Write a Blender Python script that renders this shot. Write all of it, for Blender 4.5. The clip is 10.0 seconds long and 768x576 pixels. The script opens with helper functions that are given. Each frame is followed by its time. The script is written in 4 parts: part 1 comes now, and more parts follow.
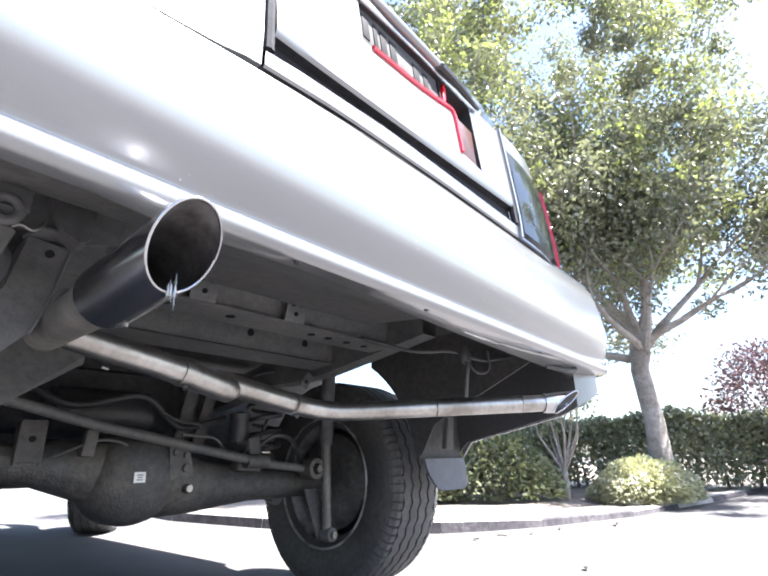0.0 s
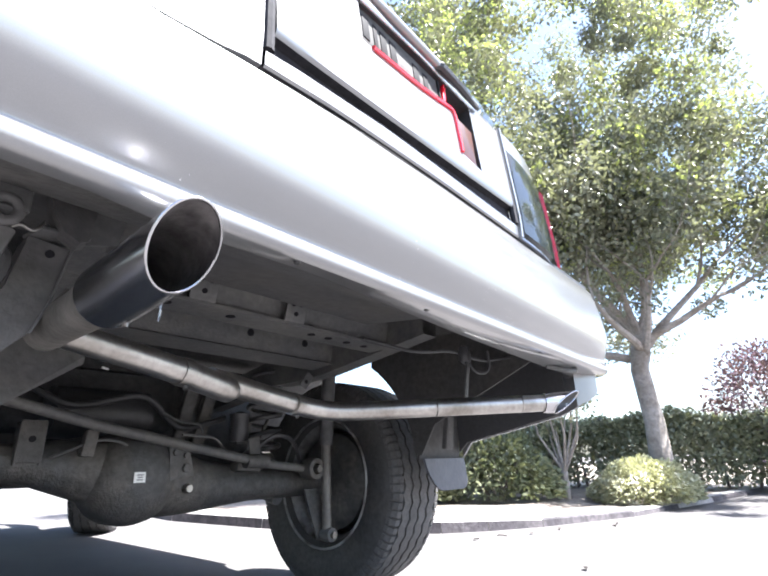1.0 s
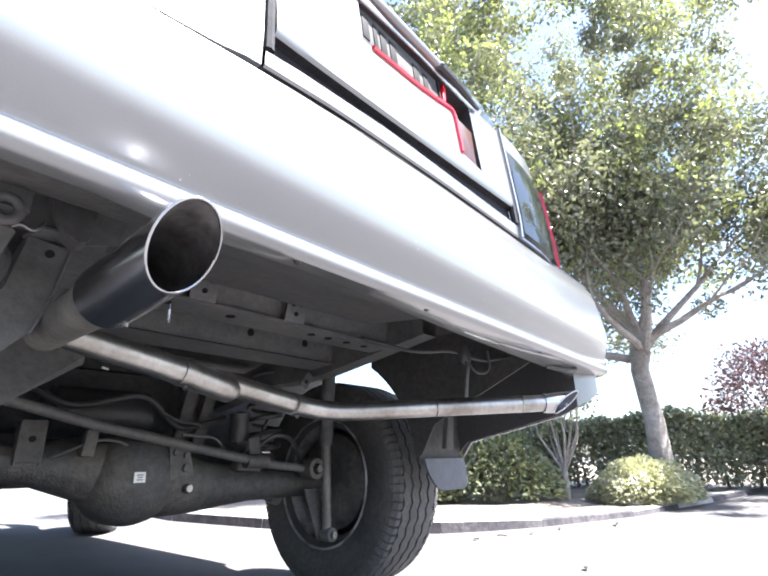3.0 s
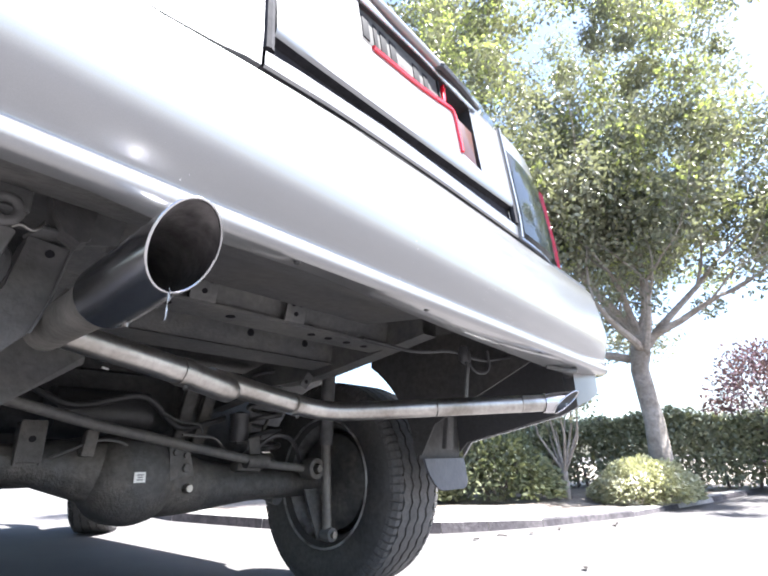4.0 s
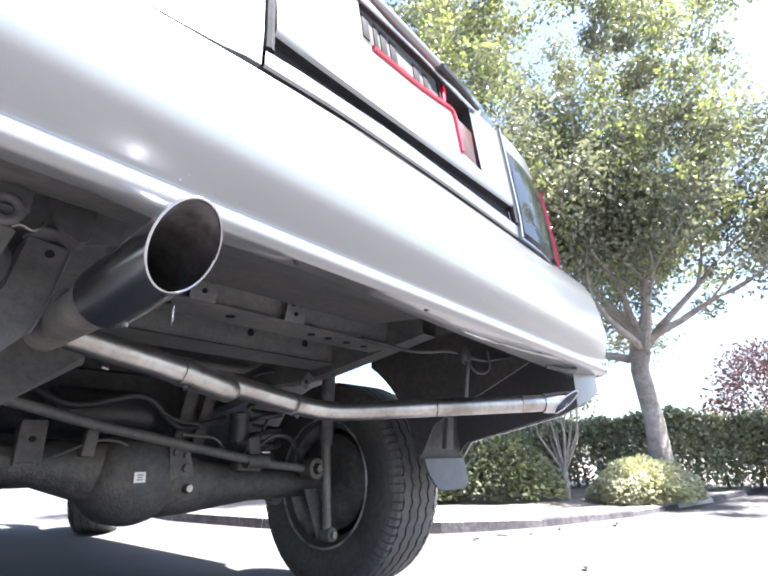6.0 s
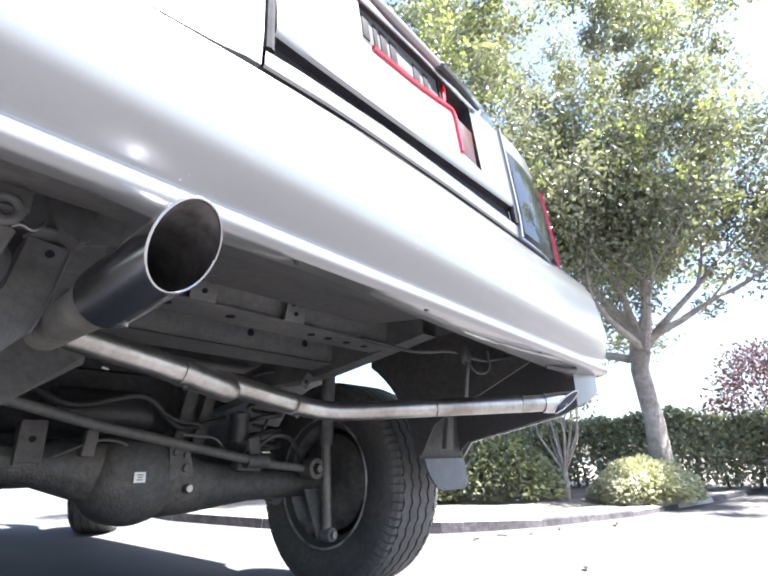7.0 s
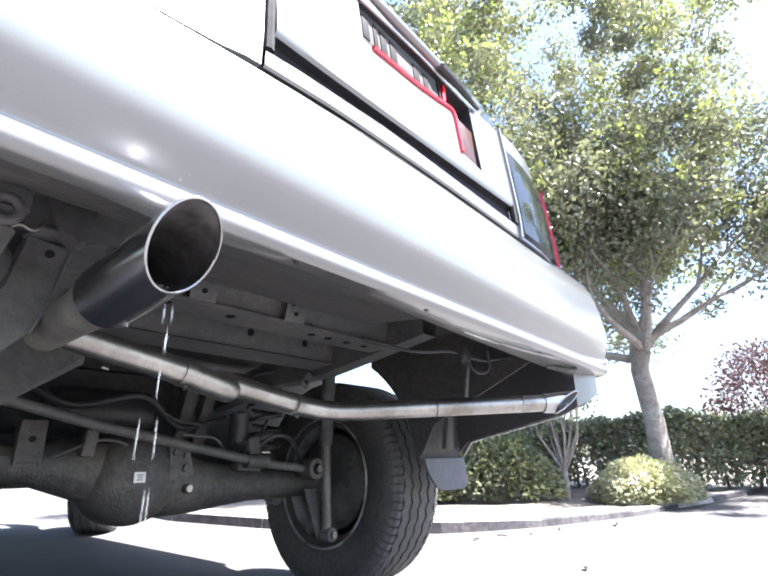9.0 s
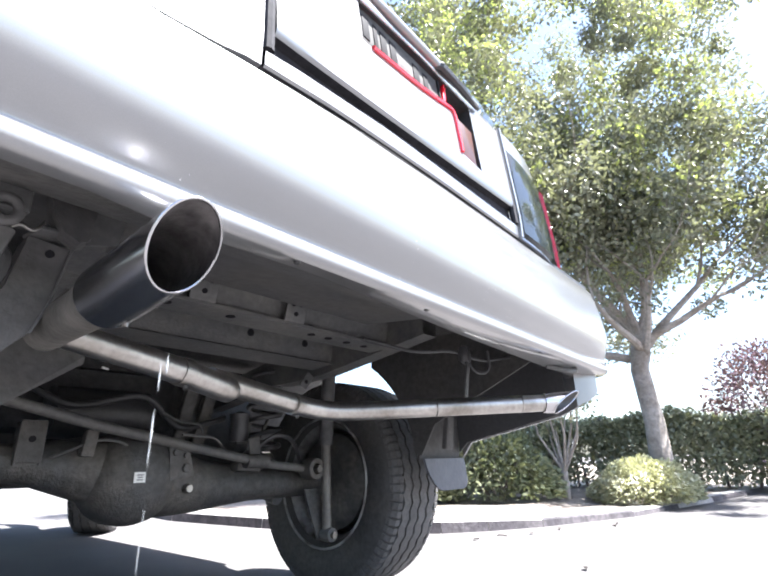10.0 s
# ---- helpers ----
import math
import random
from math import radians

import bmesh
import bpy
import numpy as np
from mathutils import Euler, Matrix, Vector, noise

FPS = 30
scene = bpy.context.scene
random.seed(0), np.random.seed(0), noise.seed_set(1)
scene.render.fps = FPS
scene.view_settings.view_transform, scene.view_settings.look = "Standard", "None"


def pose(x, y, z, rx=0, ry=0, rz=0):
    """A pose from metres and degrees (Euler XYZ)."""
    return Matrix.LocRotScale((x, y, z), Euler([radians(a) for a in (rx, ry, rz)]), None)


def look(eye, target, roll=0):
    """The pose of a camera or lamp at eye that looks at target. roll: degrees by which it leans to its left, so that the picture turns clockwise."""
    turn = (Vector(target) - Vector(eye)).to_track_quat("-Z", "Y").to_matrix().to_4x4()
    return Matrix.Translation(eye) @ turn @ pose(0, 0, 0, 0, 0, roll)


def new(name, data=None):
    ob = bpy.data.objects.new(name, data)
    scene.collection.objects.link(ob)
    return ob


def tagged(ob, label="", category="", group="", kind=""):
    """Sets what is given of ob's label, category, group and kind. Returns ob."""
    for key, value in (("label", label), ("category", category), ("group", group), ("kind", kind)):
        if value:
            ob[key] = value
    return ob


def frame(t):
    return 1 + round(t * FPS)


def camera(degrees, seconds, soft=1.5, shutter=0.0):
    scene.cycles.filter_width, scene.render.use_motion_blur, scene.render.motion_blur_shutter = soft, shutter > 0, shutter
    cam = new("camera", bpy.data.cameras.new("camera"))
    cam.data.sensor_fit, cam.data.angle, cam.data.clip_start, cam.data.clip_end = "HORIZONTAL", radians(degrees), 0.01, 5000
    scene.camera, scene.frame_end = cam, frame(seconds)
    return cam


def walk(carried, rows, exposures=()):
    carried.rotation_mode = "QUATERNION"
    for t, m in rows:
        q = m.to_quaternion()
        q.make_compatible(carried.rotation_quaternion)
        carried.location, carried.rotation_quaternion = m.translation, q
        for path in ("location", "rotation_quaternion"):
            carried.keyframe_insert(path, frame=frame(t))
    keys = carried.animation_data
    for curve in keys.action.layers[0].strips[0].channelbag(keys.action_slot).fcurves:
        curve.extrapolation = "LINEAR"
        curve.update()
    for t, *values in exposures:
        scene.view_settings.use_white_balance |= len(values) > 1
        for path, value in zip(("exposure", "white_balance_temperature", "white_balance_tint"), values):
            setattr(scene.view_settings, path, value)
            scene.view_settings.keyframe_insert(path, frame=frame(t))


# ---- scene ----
# camera: stands still, low behind the vehicle, looking up along its rear bumper
cam = camera(76.2, 10.0, soft=2.1, shutter=0.5)
EYE = Vector((-0.685, -0.462, 0.449))
YAW, PITCH = radians(49.7), radians(19.4)
AIM = EYE + Vector((math.sin(YAW) * math.cos(PITCH), math.cos(YAW) * math.cos(PITCH), math.sin(PITCH)))
STAND = look(EYE, AIM, -1.2)
walk(cam, [(0, STAND), (10, STAND)], [(0, 2.85, 6120, 11), (10, 2.85, 6120, 11)])

# world, sun, exposure
SUN_EL, SUN_AZ = radians(62), radians(152)  # azimuth from +y towards +x
world = bpy.data.worlds.new("sky")
scene.world = world
world.use_nodes = True
wn = world.node_tree
sky = wn.nodes.new("ShaderNodeTexSky")
sky.sky_type, sky.sun_disc = "NISHITA", False
sky.sun_elevation, sky.sun_rotation = SUN_EL, SUN_AZ
sky.air_density, sky.dust_density = 1.0, 2.0
wn.nodes["Background"].inputs["Strength"].default_value = 0.072
wn.links.new(sky.outputs[0], wn.nodes["Background"].inputs["Color"])
sun = new("sun", bpy.data.lights.new("sun", "SUN"))
sun.data.energy, sun.data.angle, sun.data.color = 5.0, radians(0.6), (1, 0.96, 0.9)
away = Vector((math.sin(SUN_AZ) * math.cos(SUN_EL), math.cos(SUN_AZ) * math.cos(SUN_EL), math.sin(SUN_EL)))
sun.matrix_world = look(away * 50, (0, 0, 0))

# ---- materials ----
def material(name, base, rough=0.5, metal=0.0, grain=30.0, vary=0.25, bump=0.15, bump_scale=None, blot=3.0, coat=0.0,
             island=0.0, clear=0.0, tint=None, spec=0.5):
    """A surface with fine grain and broad stains; island: how much single pieces differ; tint: the colour of the stains."""
    m = bpy.data.materials.new(name)
    m.use_nodes = True
    nt = m.node_tree
    b = nt.nodes["Principled BSDF"]
    def node(kind, **sets):
        n = nt.nodes.new(kind)
        for k, v in sets.items():
            n.inputs[k].default_value = v
        return n
    co = node("ShaderNodeTexCoord")
    fine = node("ShaderNodeTexNoise", Scale=grain, Detail=6.0, Roughness=0.6)
    broad = node("ShaderNodeTexNoise", Scale=blot, Detail=4.0, Roughness=0.55)
    nt.links.new(co.outputs["Object"], fine.inputs["Vector"])
    nt.links.new(co.outputs["Object"], broad.inputs["Vector"])
    ramp = node("ShaderNodeMapRange")
    ramp.inputs[1].default_value, ramp.inputs[2].default_value = 0.3, 0.7
    ramp.inputs[3].default_value, ramp.inputs[4].default_value = 1 - vary, 1 + vary
    nt.links.new(fine.outputs["Fac"], ramp.inputs[0])
    stain = node("ShaderNodeMix")
    stain.data_type = "RGBA"
    t = tint or [c * 0.75 for c in base]
    stain.inputs[6].default_value, stain.inputs[7].default_value = (*base, 1), (*t, 1)
    where = node("ShaderNodeMapRange")
    where.inputs[1].default_value, where.inputs[2].default_value = 0.42, 0.68
    nt.links.new(broad.outputs["Fac"], where.inputs[0])
    nt.links.new(where.outputs[0], stain.inputs[0])
    mul = node("ShaderNodeVectorMath")
    mul.operation = "SCALE"
    nt.links.new(stain.outputs[2], mul.inputs[0])
    nt.links.new(ramp.outputs[0], mul.inputs["Scale"])
    colour = mul.outputs[0]
    if island:
        geo = node("ShaderNodeNewGeometry")
        hsv = node("ShaderNodeHueSaturation")
        mr = node("ShaderNodeMapRange")
        mr.inputs[3].default_value, mr.inputs[4].default_value = 1 - island, 1 + island
        nt.links.new(geo.outputs["Random Per Island"], mr.inputs[0])
        nt.links.new(mr.outputs[0], hsv.inputs["Value"])
        mh = node("ShaderNodeMapRange")
        mh.inputs[3].default_value, mh.inputs[4].default_value = 0.5 + 0.04 * island, 0.5 - 0.05 * island
        nt.links.new(geo.outputs["Random Per Island"], mh.inputs[0])
        nt.links.new(mh.outputs[0], hsv.inputs["Hue"])
        nt.links.new(colour, hsv.inputs["Color"])
        colour = hsv.outputs[0]
    nt.links.new(colour, b.inputs["Base Color"])
    rr = node("ShaderNodeMapRange")
    rr.inputs[3].default_value, rr.inputs[4].default_value = max(0.02, rough * 0.8), min(1, rough * 1.2)
    nt.links.new(broad.outputs["Fac"], rr.inputs[0])
    nt.links.new(rr.outputs[0], b.inputs["Roughness"])
    b.inputs["Metallic"].default_value = metal
    b.inputs["Coat Weight"].default_value, b.inputs["Coat Roughness"].default_value = coat, 0.04
    b.inputs["Transmission Weight"].default_value = clear
    b.inputs["Specular IOR Level"].default_value = spec
    if bump:
        bn = node("ShaderNodeBump", Strength=bump, Distance=0.01)
        src = fine
        if bump_scale:
            src = node("ShaderNodeTexNoise", Scale=bump_scale, Detail=4.0)
            nt.links.new(co.outputs["Object"], src.inputs["Vector"])
        nt.links.new(src.outputs["Fac"], bn.inputs["Height"])
        nt.links.new(bn.outputs[0], b.inputs["Normal"])
    return m


def leafy(name, base, shade, through_share=0.35, rough=0.42):
    """Leaves: gloss above, light passing through."""
    m = material(name, base, rough, 0, 60, 0.2, 0.0, None, 1.3, 0, 0.45, 0, shade)
    nt = m.node_tree
    b = nt.nodes["Principled BSDF"]
    tr = nt.nodes.new("ShaderNodeBsdfTranslucent")
    tr.inputs[0].default_value = (base[0] * 1.3, base[1] * 1.35, base[2] * 0.85, 1)
    mix = nt.nodes.new("ShaderNodeMixShader")
    mix.inputs[0].default_value = through_share
    nt.links.new(b.outputs[0], mix.inputs[1])
    nt.links.new(tr.outputs[0], mix.inputs[2])
    nt.links.new(mix.outputs[0], nt.nodes["Material Output"].inputs["Surface"])
    return m


PAINT = material("silver_paint", (0.235, 0.235, 0.24), 0.30, 0.5, 900, 0.05, 0.0, None, 2.0, 0.9, 0, 0, (0.215, 0.215, 0.22))
def speckle(m, scale, edge, colour):
    """Stone chips and dust specks in the paint."""
    nt = m.node_tree
    b = nt.nodes["Principled BSDF"]
    old = b.inputs["Base Color"].links[0].from_socket
    co, vo = nt.nodes.new("ShaderNodeTexCoord"), nt.nodes.new("ShaderNodeTexVoronoi")
    vo.inputs["Scale"].default_value = scale
    no = nt.nodes.new("ShaderNodeTexNoise")
    no.inputs["Scale"].default_value = 7
    nt.links.new(co.outputs["Object"], vo.inputs["Vector"])
    nt.links.new(co.outputs["Object"], no.inputs["Vector"])
    less, where, both = (nt.nodes.new("ShaderNodeMath") for _ in range(3))
    less.operation, less.inputs[1].default_value = "LESS_THAN", edge
    where.operation, where.inputs[1].default_value = "GREATER_THAN", 0.56
    both.operation = "MULTIPLY"
    nt.links.new(vo.outputs["Distance"], less.inputs[0])
    nt.links.new(no.outputs["Fac"], where.inputs[0])
    nt.links.new(less.outputs[0], both.inputs[0])
    nt.links.new(where.outputs[0], both.inputs[1])
    mix = nt.nodes.new("ShaderNodeMix")
    mix.data_type = "RGBA"
    mix.inputs[7].default_value = (*colour, 1)
    nt.links.new(both.outputs[0], mix.inputs[0])
    nt.links.new(old, mix.inputs[6])
    nt.links.new(mix.outputs[2], b.inputs["Base Color"])


speckle(PAINT, 90, 0.10, (0.5, 0.5, 0.49))
UNDER = material("grimy_underbody", (0.068, 0.068, 0.071), 0.55, 0.0, 40, 0.25, 0.2, 90, 5.0, 0, 0, 0, (0.09, 0.087, 0.083), 0.35)
FRAME = material("painted_frame_steel", (0.085, 0.086, 0.088), 0.5, 0.1, 60, 0.2, 0.15, 120, 7.0, 0, 0, 0, (0.12, 0.117, 0.11), 0.35)
CAST = material("cast_axle_iron", (0.06, 0.06, 0.06), 0.55, 0.1, 50, 0.35, 0.35, 140, 6.0, 0, 0, 0, (0.11, 0.10, 0.088))
STEEL = material("stainless_pipe", (0.42, 0.405, 0.39), 0.36, 1.0, 90, 0.14, 0.05, 60, 9.0, 0, 0, 0, (0.25, 0.235, 0.215))
DULL = material("dusty_dull_pipe", (0.105, 0.10, 0.093), 0.5, 0.2, 60, 0.25, 0.15, 90, 8.0, 0, 0, 0, (0.19, 0.18, 0.165), 0.35)
CHROME = material("polished_tip", (0.50, 0.50, 0.52), 0.22, 1.0, 40, 0.06, 0.0, None, 6.0)
SOOT = material("sooty_tip_inside", (0.16, 0.15, 0.15), 0.45, 0.6, 50, 0.4, 0.2, 80, 14.0, 0, 0, 0, (0.05, 0.045, 0.045))
TREAD = material("dusty_tread_rubber", (0.088, 0.086, 0.086), 0.8, 0, 90, 0.25, 0.2, 150, 8.0, 0, 0, 0, (0.066, 0.064, 0.063))
RUBBER = material("tyre_rubber", (0.046, 0.045, 0.045), 0.65, 0, 60, 0.3, 0.2, 150, 6.0, 0, 0, 0, (0.06, 0.056, 0.052))
FLAP = material("grey_mud_flap", (0.085, 0.085, 0.098), 0.5, 0, 50, 0.15, 0.15, 90, 6.0)
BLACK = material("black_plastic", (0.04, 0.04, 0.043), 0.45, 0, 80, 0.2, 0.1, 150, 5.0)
STRIP = material("grey_rubber_strip", (0.022, 0.022, 0.026), 0.8, 0, 60, 0.3, 0.1, 120, 8.0, 0, 0, 0, (0.03, 0.029, 0.034), 0.2)
# number plate in mottled dark grey
PLATE_GREY = material("dark_plate_enamel", (0.085, 0.083, 0.082), 0.8, 0, 40, 0.4, 0.1, 80, 12.0, 0, 0, 0, (0.05, 0.05, 0.048), 0.2)
RIM = material("dull_wheel_alloy", (0.45, 0.45, 0.45), 0.5, 0.7, 40, 0.25, 0.1, 90, 8.0, 0, 0, 0, (0.08, 0.07, 0.06))
RED = material("red_lens", (0.62, 0.01, 0.025), 0.15, 0, 40, 0.1, 0.0, None, 4.0, 0.8)
LENS = material("brown_lens", (0.055, 0.023, 0.015), 0.3, 0.0, 40, 0.25, 0.0, None, 14.0, 0.2, 0, 0, (0.09, 0.04, 0.03), 0.3)
GLASS = material("tinted_glass", (0.012, 0.016, 0.018), 0.05, 0, 20, 0.1, 0.0, None, 2.0, 0.0, 0, 0, None, 0.3)
WHITE = material("white_label", (0.8, 0.8, 0.78), 0.6, 0, 60, 0.08, 0.0, None, 12.0)
DARKINK = material("dark_ink", (0.012, 0.012, 0.015), 0.8, 0, 60, 0.1, 0.0, spec=0.15)
BOLT = material("zinc_bolt", (0.30, 0.29, 0.27), 0.4, 1.0, 80, 0.2, 0.1, 150, 15.0)
ASPHALT = material("sunbleached_asphalt", (0.135, 0.127, 0.126), 0.85, 0, 140, 0.3, 0.5, 240, 0.7, 0, 0, 0, (0.105, 0.101, 0.10), 0.15)
CONCRETE = material("kerb_concrete", (0.34, 0.33, 0.32), 0.8, 0, 40, 0.25, 0.4, 60, 2.6, 0, 0, 0, (0.26, 0.24, 0.23))
# near-black kerb face: shade put into the colour, with some stain
SHADED_STAIN = material("shaded_stained_kerb_face", (0.032, 0.028, 0.033), 0.85, 0, 30, 0.5, 0.4, 60, 3.5, 0, 0, 0, (0.095, 0.085, 0.09))
SOIL = material("planter_soil", (0.24, 0.21, 0.18), 0.95, 0, 25, 0.4, 0.8, 30, 2.0, 0, 0, 0, (0.15, 0.12, 0.10))
BARK = material("pale_bark", (0.30, 0.265, 0.235), 0.85, 0, 26, 0.3, 0.6, 40, 4.0, 0, 0, 0, (0.19, 0.155, 0.125))
LEAF = leafy("tree_leaves", (0.205, 0.21, 0.152), (0.10, 0.11, 0.082), 0.25, 0.36)
LEAF_SUNLIT = leafy("sunlit_leaves", (0.33, 0.37, 0.15), (0.24, 0.28, 0.11), 0.35)
HEDGE = leafy("hedge_leaves", (0.27, 0.275, 0.185), (0.13, 0.145, 0.095), 0.25, 0.3)
SHRUB = leafy("shrub_leaves", (0.19, 0.205, 0.125), (0.085, 0.10, 0.066), 0.25, 0.3)
BUSH = leafy("trimmed_bush_leaves", (0.42, 0.41, 0.29), (0.24, 0.25, 0.16), 0.25, 0.35)
PURPLE = leafy("purple_leaves", (0.16, 0.10, 0.125), (0.10, 0.065, 0.08), 0.2)
WATER = material("water", (0.9, 0.93, 0.95), 0.03, 0, 30, 0.02, 0.0, None, 3.0, 0, 0, 0.7)
DRY = material("dry_leaf_brown", (0.02, 0.014, 0.01), 0.9, 0, 60, 0.3, 0.1)
TWIG = material("twig_bark", (0.22, 0.18, 0.15), 0.85, 0, 30, 0.3, 0.4, 50, 4.0)

# ---- mesh helpers ----
def part(name, bm, mat, parent=None, label="", smooth=True):
    me = bpy.data.meshes.new(name)
    bmesh.ops.recalc_face_normals(bm, faces=bm.faces)
    bm.to_mesh(me)
    bm.free()
    me.materials.append(mat)
    if smooth:
        me.shade_smooth()
        me.set_sharp_from_angle(angle=radians(38))
    ob = new(name, me)
    if parent:
        ob.parent = parent
    if label:
        tagged(ob, label)
    return ob


def box(bm, centre, size, turn=(0, 0, 0), bevel=0.004):
    m = pose(*centre, *turn)
    made = bmesh.ops.create_cube(bm, size=1, matrix=m @ Matrix.Diagonal((*size, 1)))
    if bevel:
        edges = list({e for v in made["verts"] for e in v.link_edges})
        bmesh.ops.bevel(bm, geom=edges, offset=bevel, segments=2, affect="EDGES", profile=0.5)
    return bm


def boxed(centre, size, turn=(0, 0, 0), bevel=0.004):
    return box(bmesh.new(), centre, size, turn, bevel)


def tube(bm, points, radii, sides=16, caps=True):
    """A round bar along points; radii: one or one for each point."""
    pts = [Vector(p) for p in points]
    if not hasattr(radii, "__len__"):
        radii = [radii] * len(pts)
    rings, side = [], None
    for i, p in enumerate(pts):
        d = (pts[min(i + 1, len(pts) - 1)] - pts[max(i - 1, 0)]).normalized()
        if side is None:
            side = d.orthogonal().normalized()
        side = (side - d * side.dot(d)).normalized()
        up = d.cross(side)
        rings.append([bm.verts.new(p + radii[i] * (math.cos(a) * side + math.sin(a) * up))
                      for a in (2 * math.pi * k / sides for k in range(sides))])
    for a, b in zip(rings, rings[1:]):
        for k in range(sides):
            bm.faces.new((a[k], a[(k + 1) % sides], b[(k + 1) % sides], b[k]))
    if caps:
        bm.faces.new(rings[0][::-1])
        bm.faces.new(rings[-1])
    return bm


def tubed(points, radii, sides=16, caps=True):
    return tube(bmesh.new(), points, radii, sides, caps)


def rounded(points, radius=0.05, steps=5):
    """A polyline with its inner corners rounded off."""
    pts = [Vector(p) for p in points]
    out = [pts[0]]
    for a, b, c in zip(pts, pts[1:], pts[2:]):
        r = min(radius, (b - a).length / 2, (c - b).length / 2)
        p, s = b + (a - b).normalized() * r, b + (c - b).normalized() * r
        for k in range(steps + 1):
            u = k / steps
            out.append(p * (1 - u) ** 2 + b * 2 * u * (1 - u) + s * u * u)
    return out + [pts[-1]]


def lathe(bm, profile, centre, axis="x", sides=32, flip=1):
    """Turn (radius, along) pairs about an axis through centre."""
    c = Vector(centre)
    rings = []
    for r, l in profile:
        ring = []
        for k in range(sides):
            a = 2 * math.pi * k / sides
            u, v = r * math.cos(a), r * math.sin(a)
            ring.append(bm.verts.new(c + Vector({"x": (l * flip, u, v), "y": (u, l * flip, v), "z": (u, v, l * flip)}[axis])))
        rings.append(ring)
    for a, b in zip(rings, rings[1:]):
        for k in range(sides):
            bm.faces.new((a[k], a[(k + 1) % sides], b[(k + 1) % sides], b[k]))
    return bm


def lathed(profile, centre, axis="x", sides=32, flip=1):
    return lathe(bmesh.new(), profile, centre, axis, sides, flip)


def sheet(grid, thick=0.0, closed=False):
    """Faces over a grid of points; thick: metres added behind."""
    bm = bmesh.new()
    vs = [[bm.verts.new(p) for p in row] for row in grid]
    n = len(vs[0])
    for a, b in zip(vs, vs[1:]):
        for k in range(n if closed else n - 1):
            bm.faces.new((a[k], a[(k + 1) % n], b[(k + 1) % n], b[k]))
    if thick:
        bmesh.ops.recalc_face_normals(bm, faces=bm.faces)
        bmesh.ops.solidify(bm, geom=bm.faces[:], thickness=thick)
    return bm


def plate(points, thick, axis):
    """A flat plate of outline points, pushed along the vector axis."""
    bm = bmesh.new()
    lo = [bm.verts.new(p) for p in points]
    hi = [bm.verts.new(Vector(p) + Vector(axis) * thick) for p in points]
    bm.faces.new(lo)
    bm.faces.new(hi[::-1])
    n = len(lo)
    for k in range(n):
        bm.faces.new((lo[k], hi[k], hi[(k + 1) % n], lo[(k + 1) % n]))
    return bm


# ---- ground, kerb and planter ----
KERB = [(30, 9), (9, 8.6), (4.2, 7.4), (2.4, 6.1), (1.72, 4.9), (1.60, 3.9), (1.72, 2.8), (1.90, 2.0), (2.18, 1.53), (2.44, 1.33), (2.82, 1.12), (3.74, 0.78), (5.4, 0.50), (7.5, 0.2), (12, -0.3), (30, -2)]


def low_kerb(x):
    """The kerb drops towards a ramp beside the tree."""
    return float(np.interp(x, [2.3, 3.0], [1.0, 0.55]))


def build_ground():
    e = [-400, -60, -20, -8, -4, -2, 0, 2, 4, 6, 8, 12, 20, 60, 400]
    g = sheet([[(x, y, 0) for x in e] for y in e])
    tagged(part("ground", g, ASPHALT, None, smooth=False), "sun-bleached pale grey asphalt of a parking lot", "ground", kind="structure")
    # planter surface behind the kerb
    inner = [Vector((x, y, 0.078 * low_kerb(x))) for x, y in KERB]
    far = [Vector((31, 3.5, 0.2)) for p in KERB]
    rows = []
    for u in (0, 0.01, 0.03, 0.08, 0.2, 0.5, 1):
        rows.append([p.lerp(f, u) + Vector((0.07, 0.07, 0.05 * noise.noise((p.lerp(f, u)) * 1.3) if 0 < u < 0.5 else 0)) for p, f in zip(inner, far)])
    tagged(part("planter_ground", sheet(rows), SOIL), "brown soil and litter in a raised planter", "planter", kind="structure")
    kerb = tagged(new("kerb"), "pale concrete kerb edging the planter", "kerb", kind="structure")
    pts = [Vector((x, y, 0)) for x, y in KERB]
    run = []
    for a, b in zip(pts, pts[1:]):
        n = max(1, round((b - a).length / 0.9))
        run += [a.lerp(b, k / n) for k in range(n)]
    run.append(pts[-1])
    for a, b in zip(run[:-1], run[1:]):
        d = (b - a).normalized()
        side = Vector((-d.y, d.x, 0))
        if side.x + side.y < 0:
            side = -side
        a2, b2 = a + d * 0.004, b - d * 0.004
        prof = [(0, -0.02), (0.010, 0.065), (0.028, 0.085), (0.15, 0.09), (0.15, -0.02)]
        rows = [[p + side * s + Vector((0, 0, z * low_kerb(p.x))) for s, z in prof] for p in (a2, b2)]
        bm = sheet(rows)
        for end in (0, 1):
            bm.verts.ensure_lookup_table()
            bm.faces.new([bm.verts[end * 5 + k] for k in range(5)])
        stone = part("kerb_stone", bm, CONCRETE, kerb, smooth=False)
        # shade coloured onto the faces, dark stain past the pale stretch
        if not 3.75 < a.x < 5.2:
            stone.data.materials.append(SHADED_STAIN)
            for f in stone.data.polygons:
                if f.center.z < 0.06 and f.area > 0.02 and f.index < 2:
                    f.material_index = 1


build_ground()

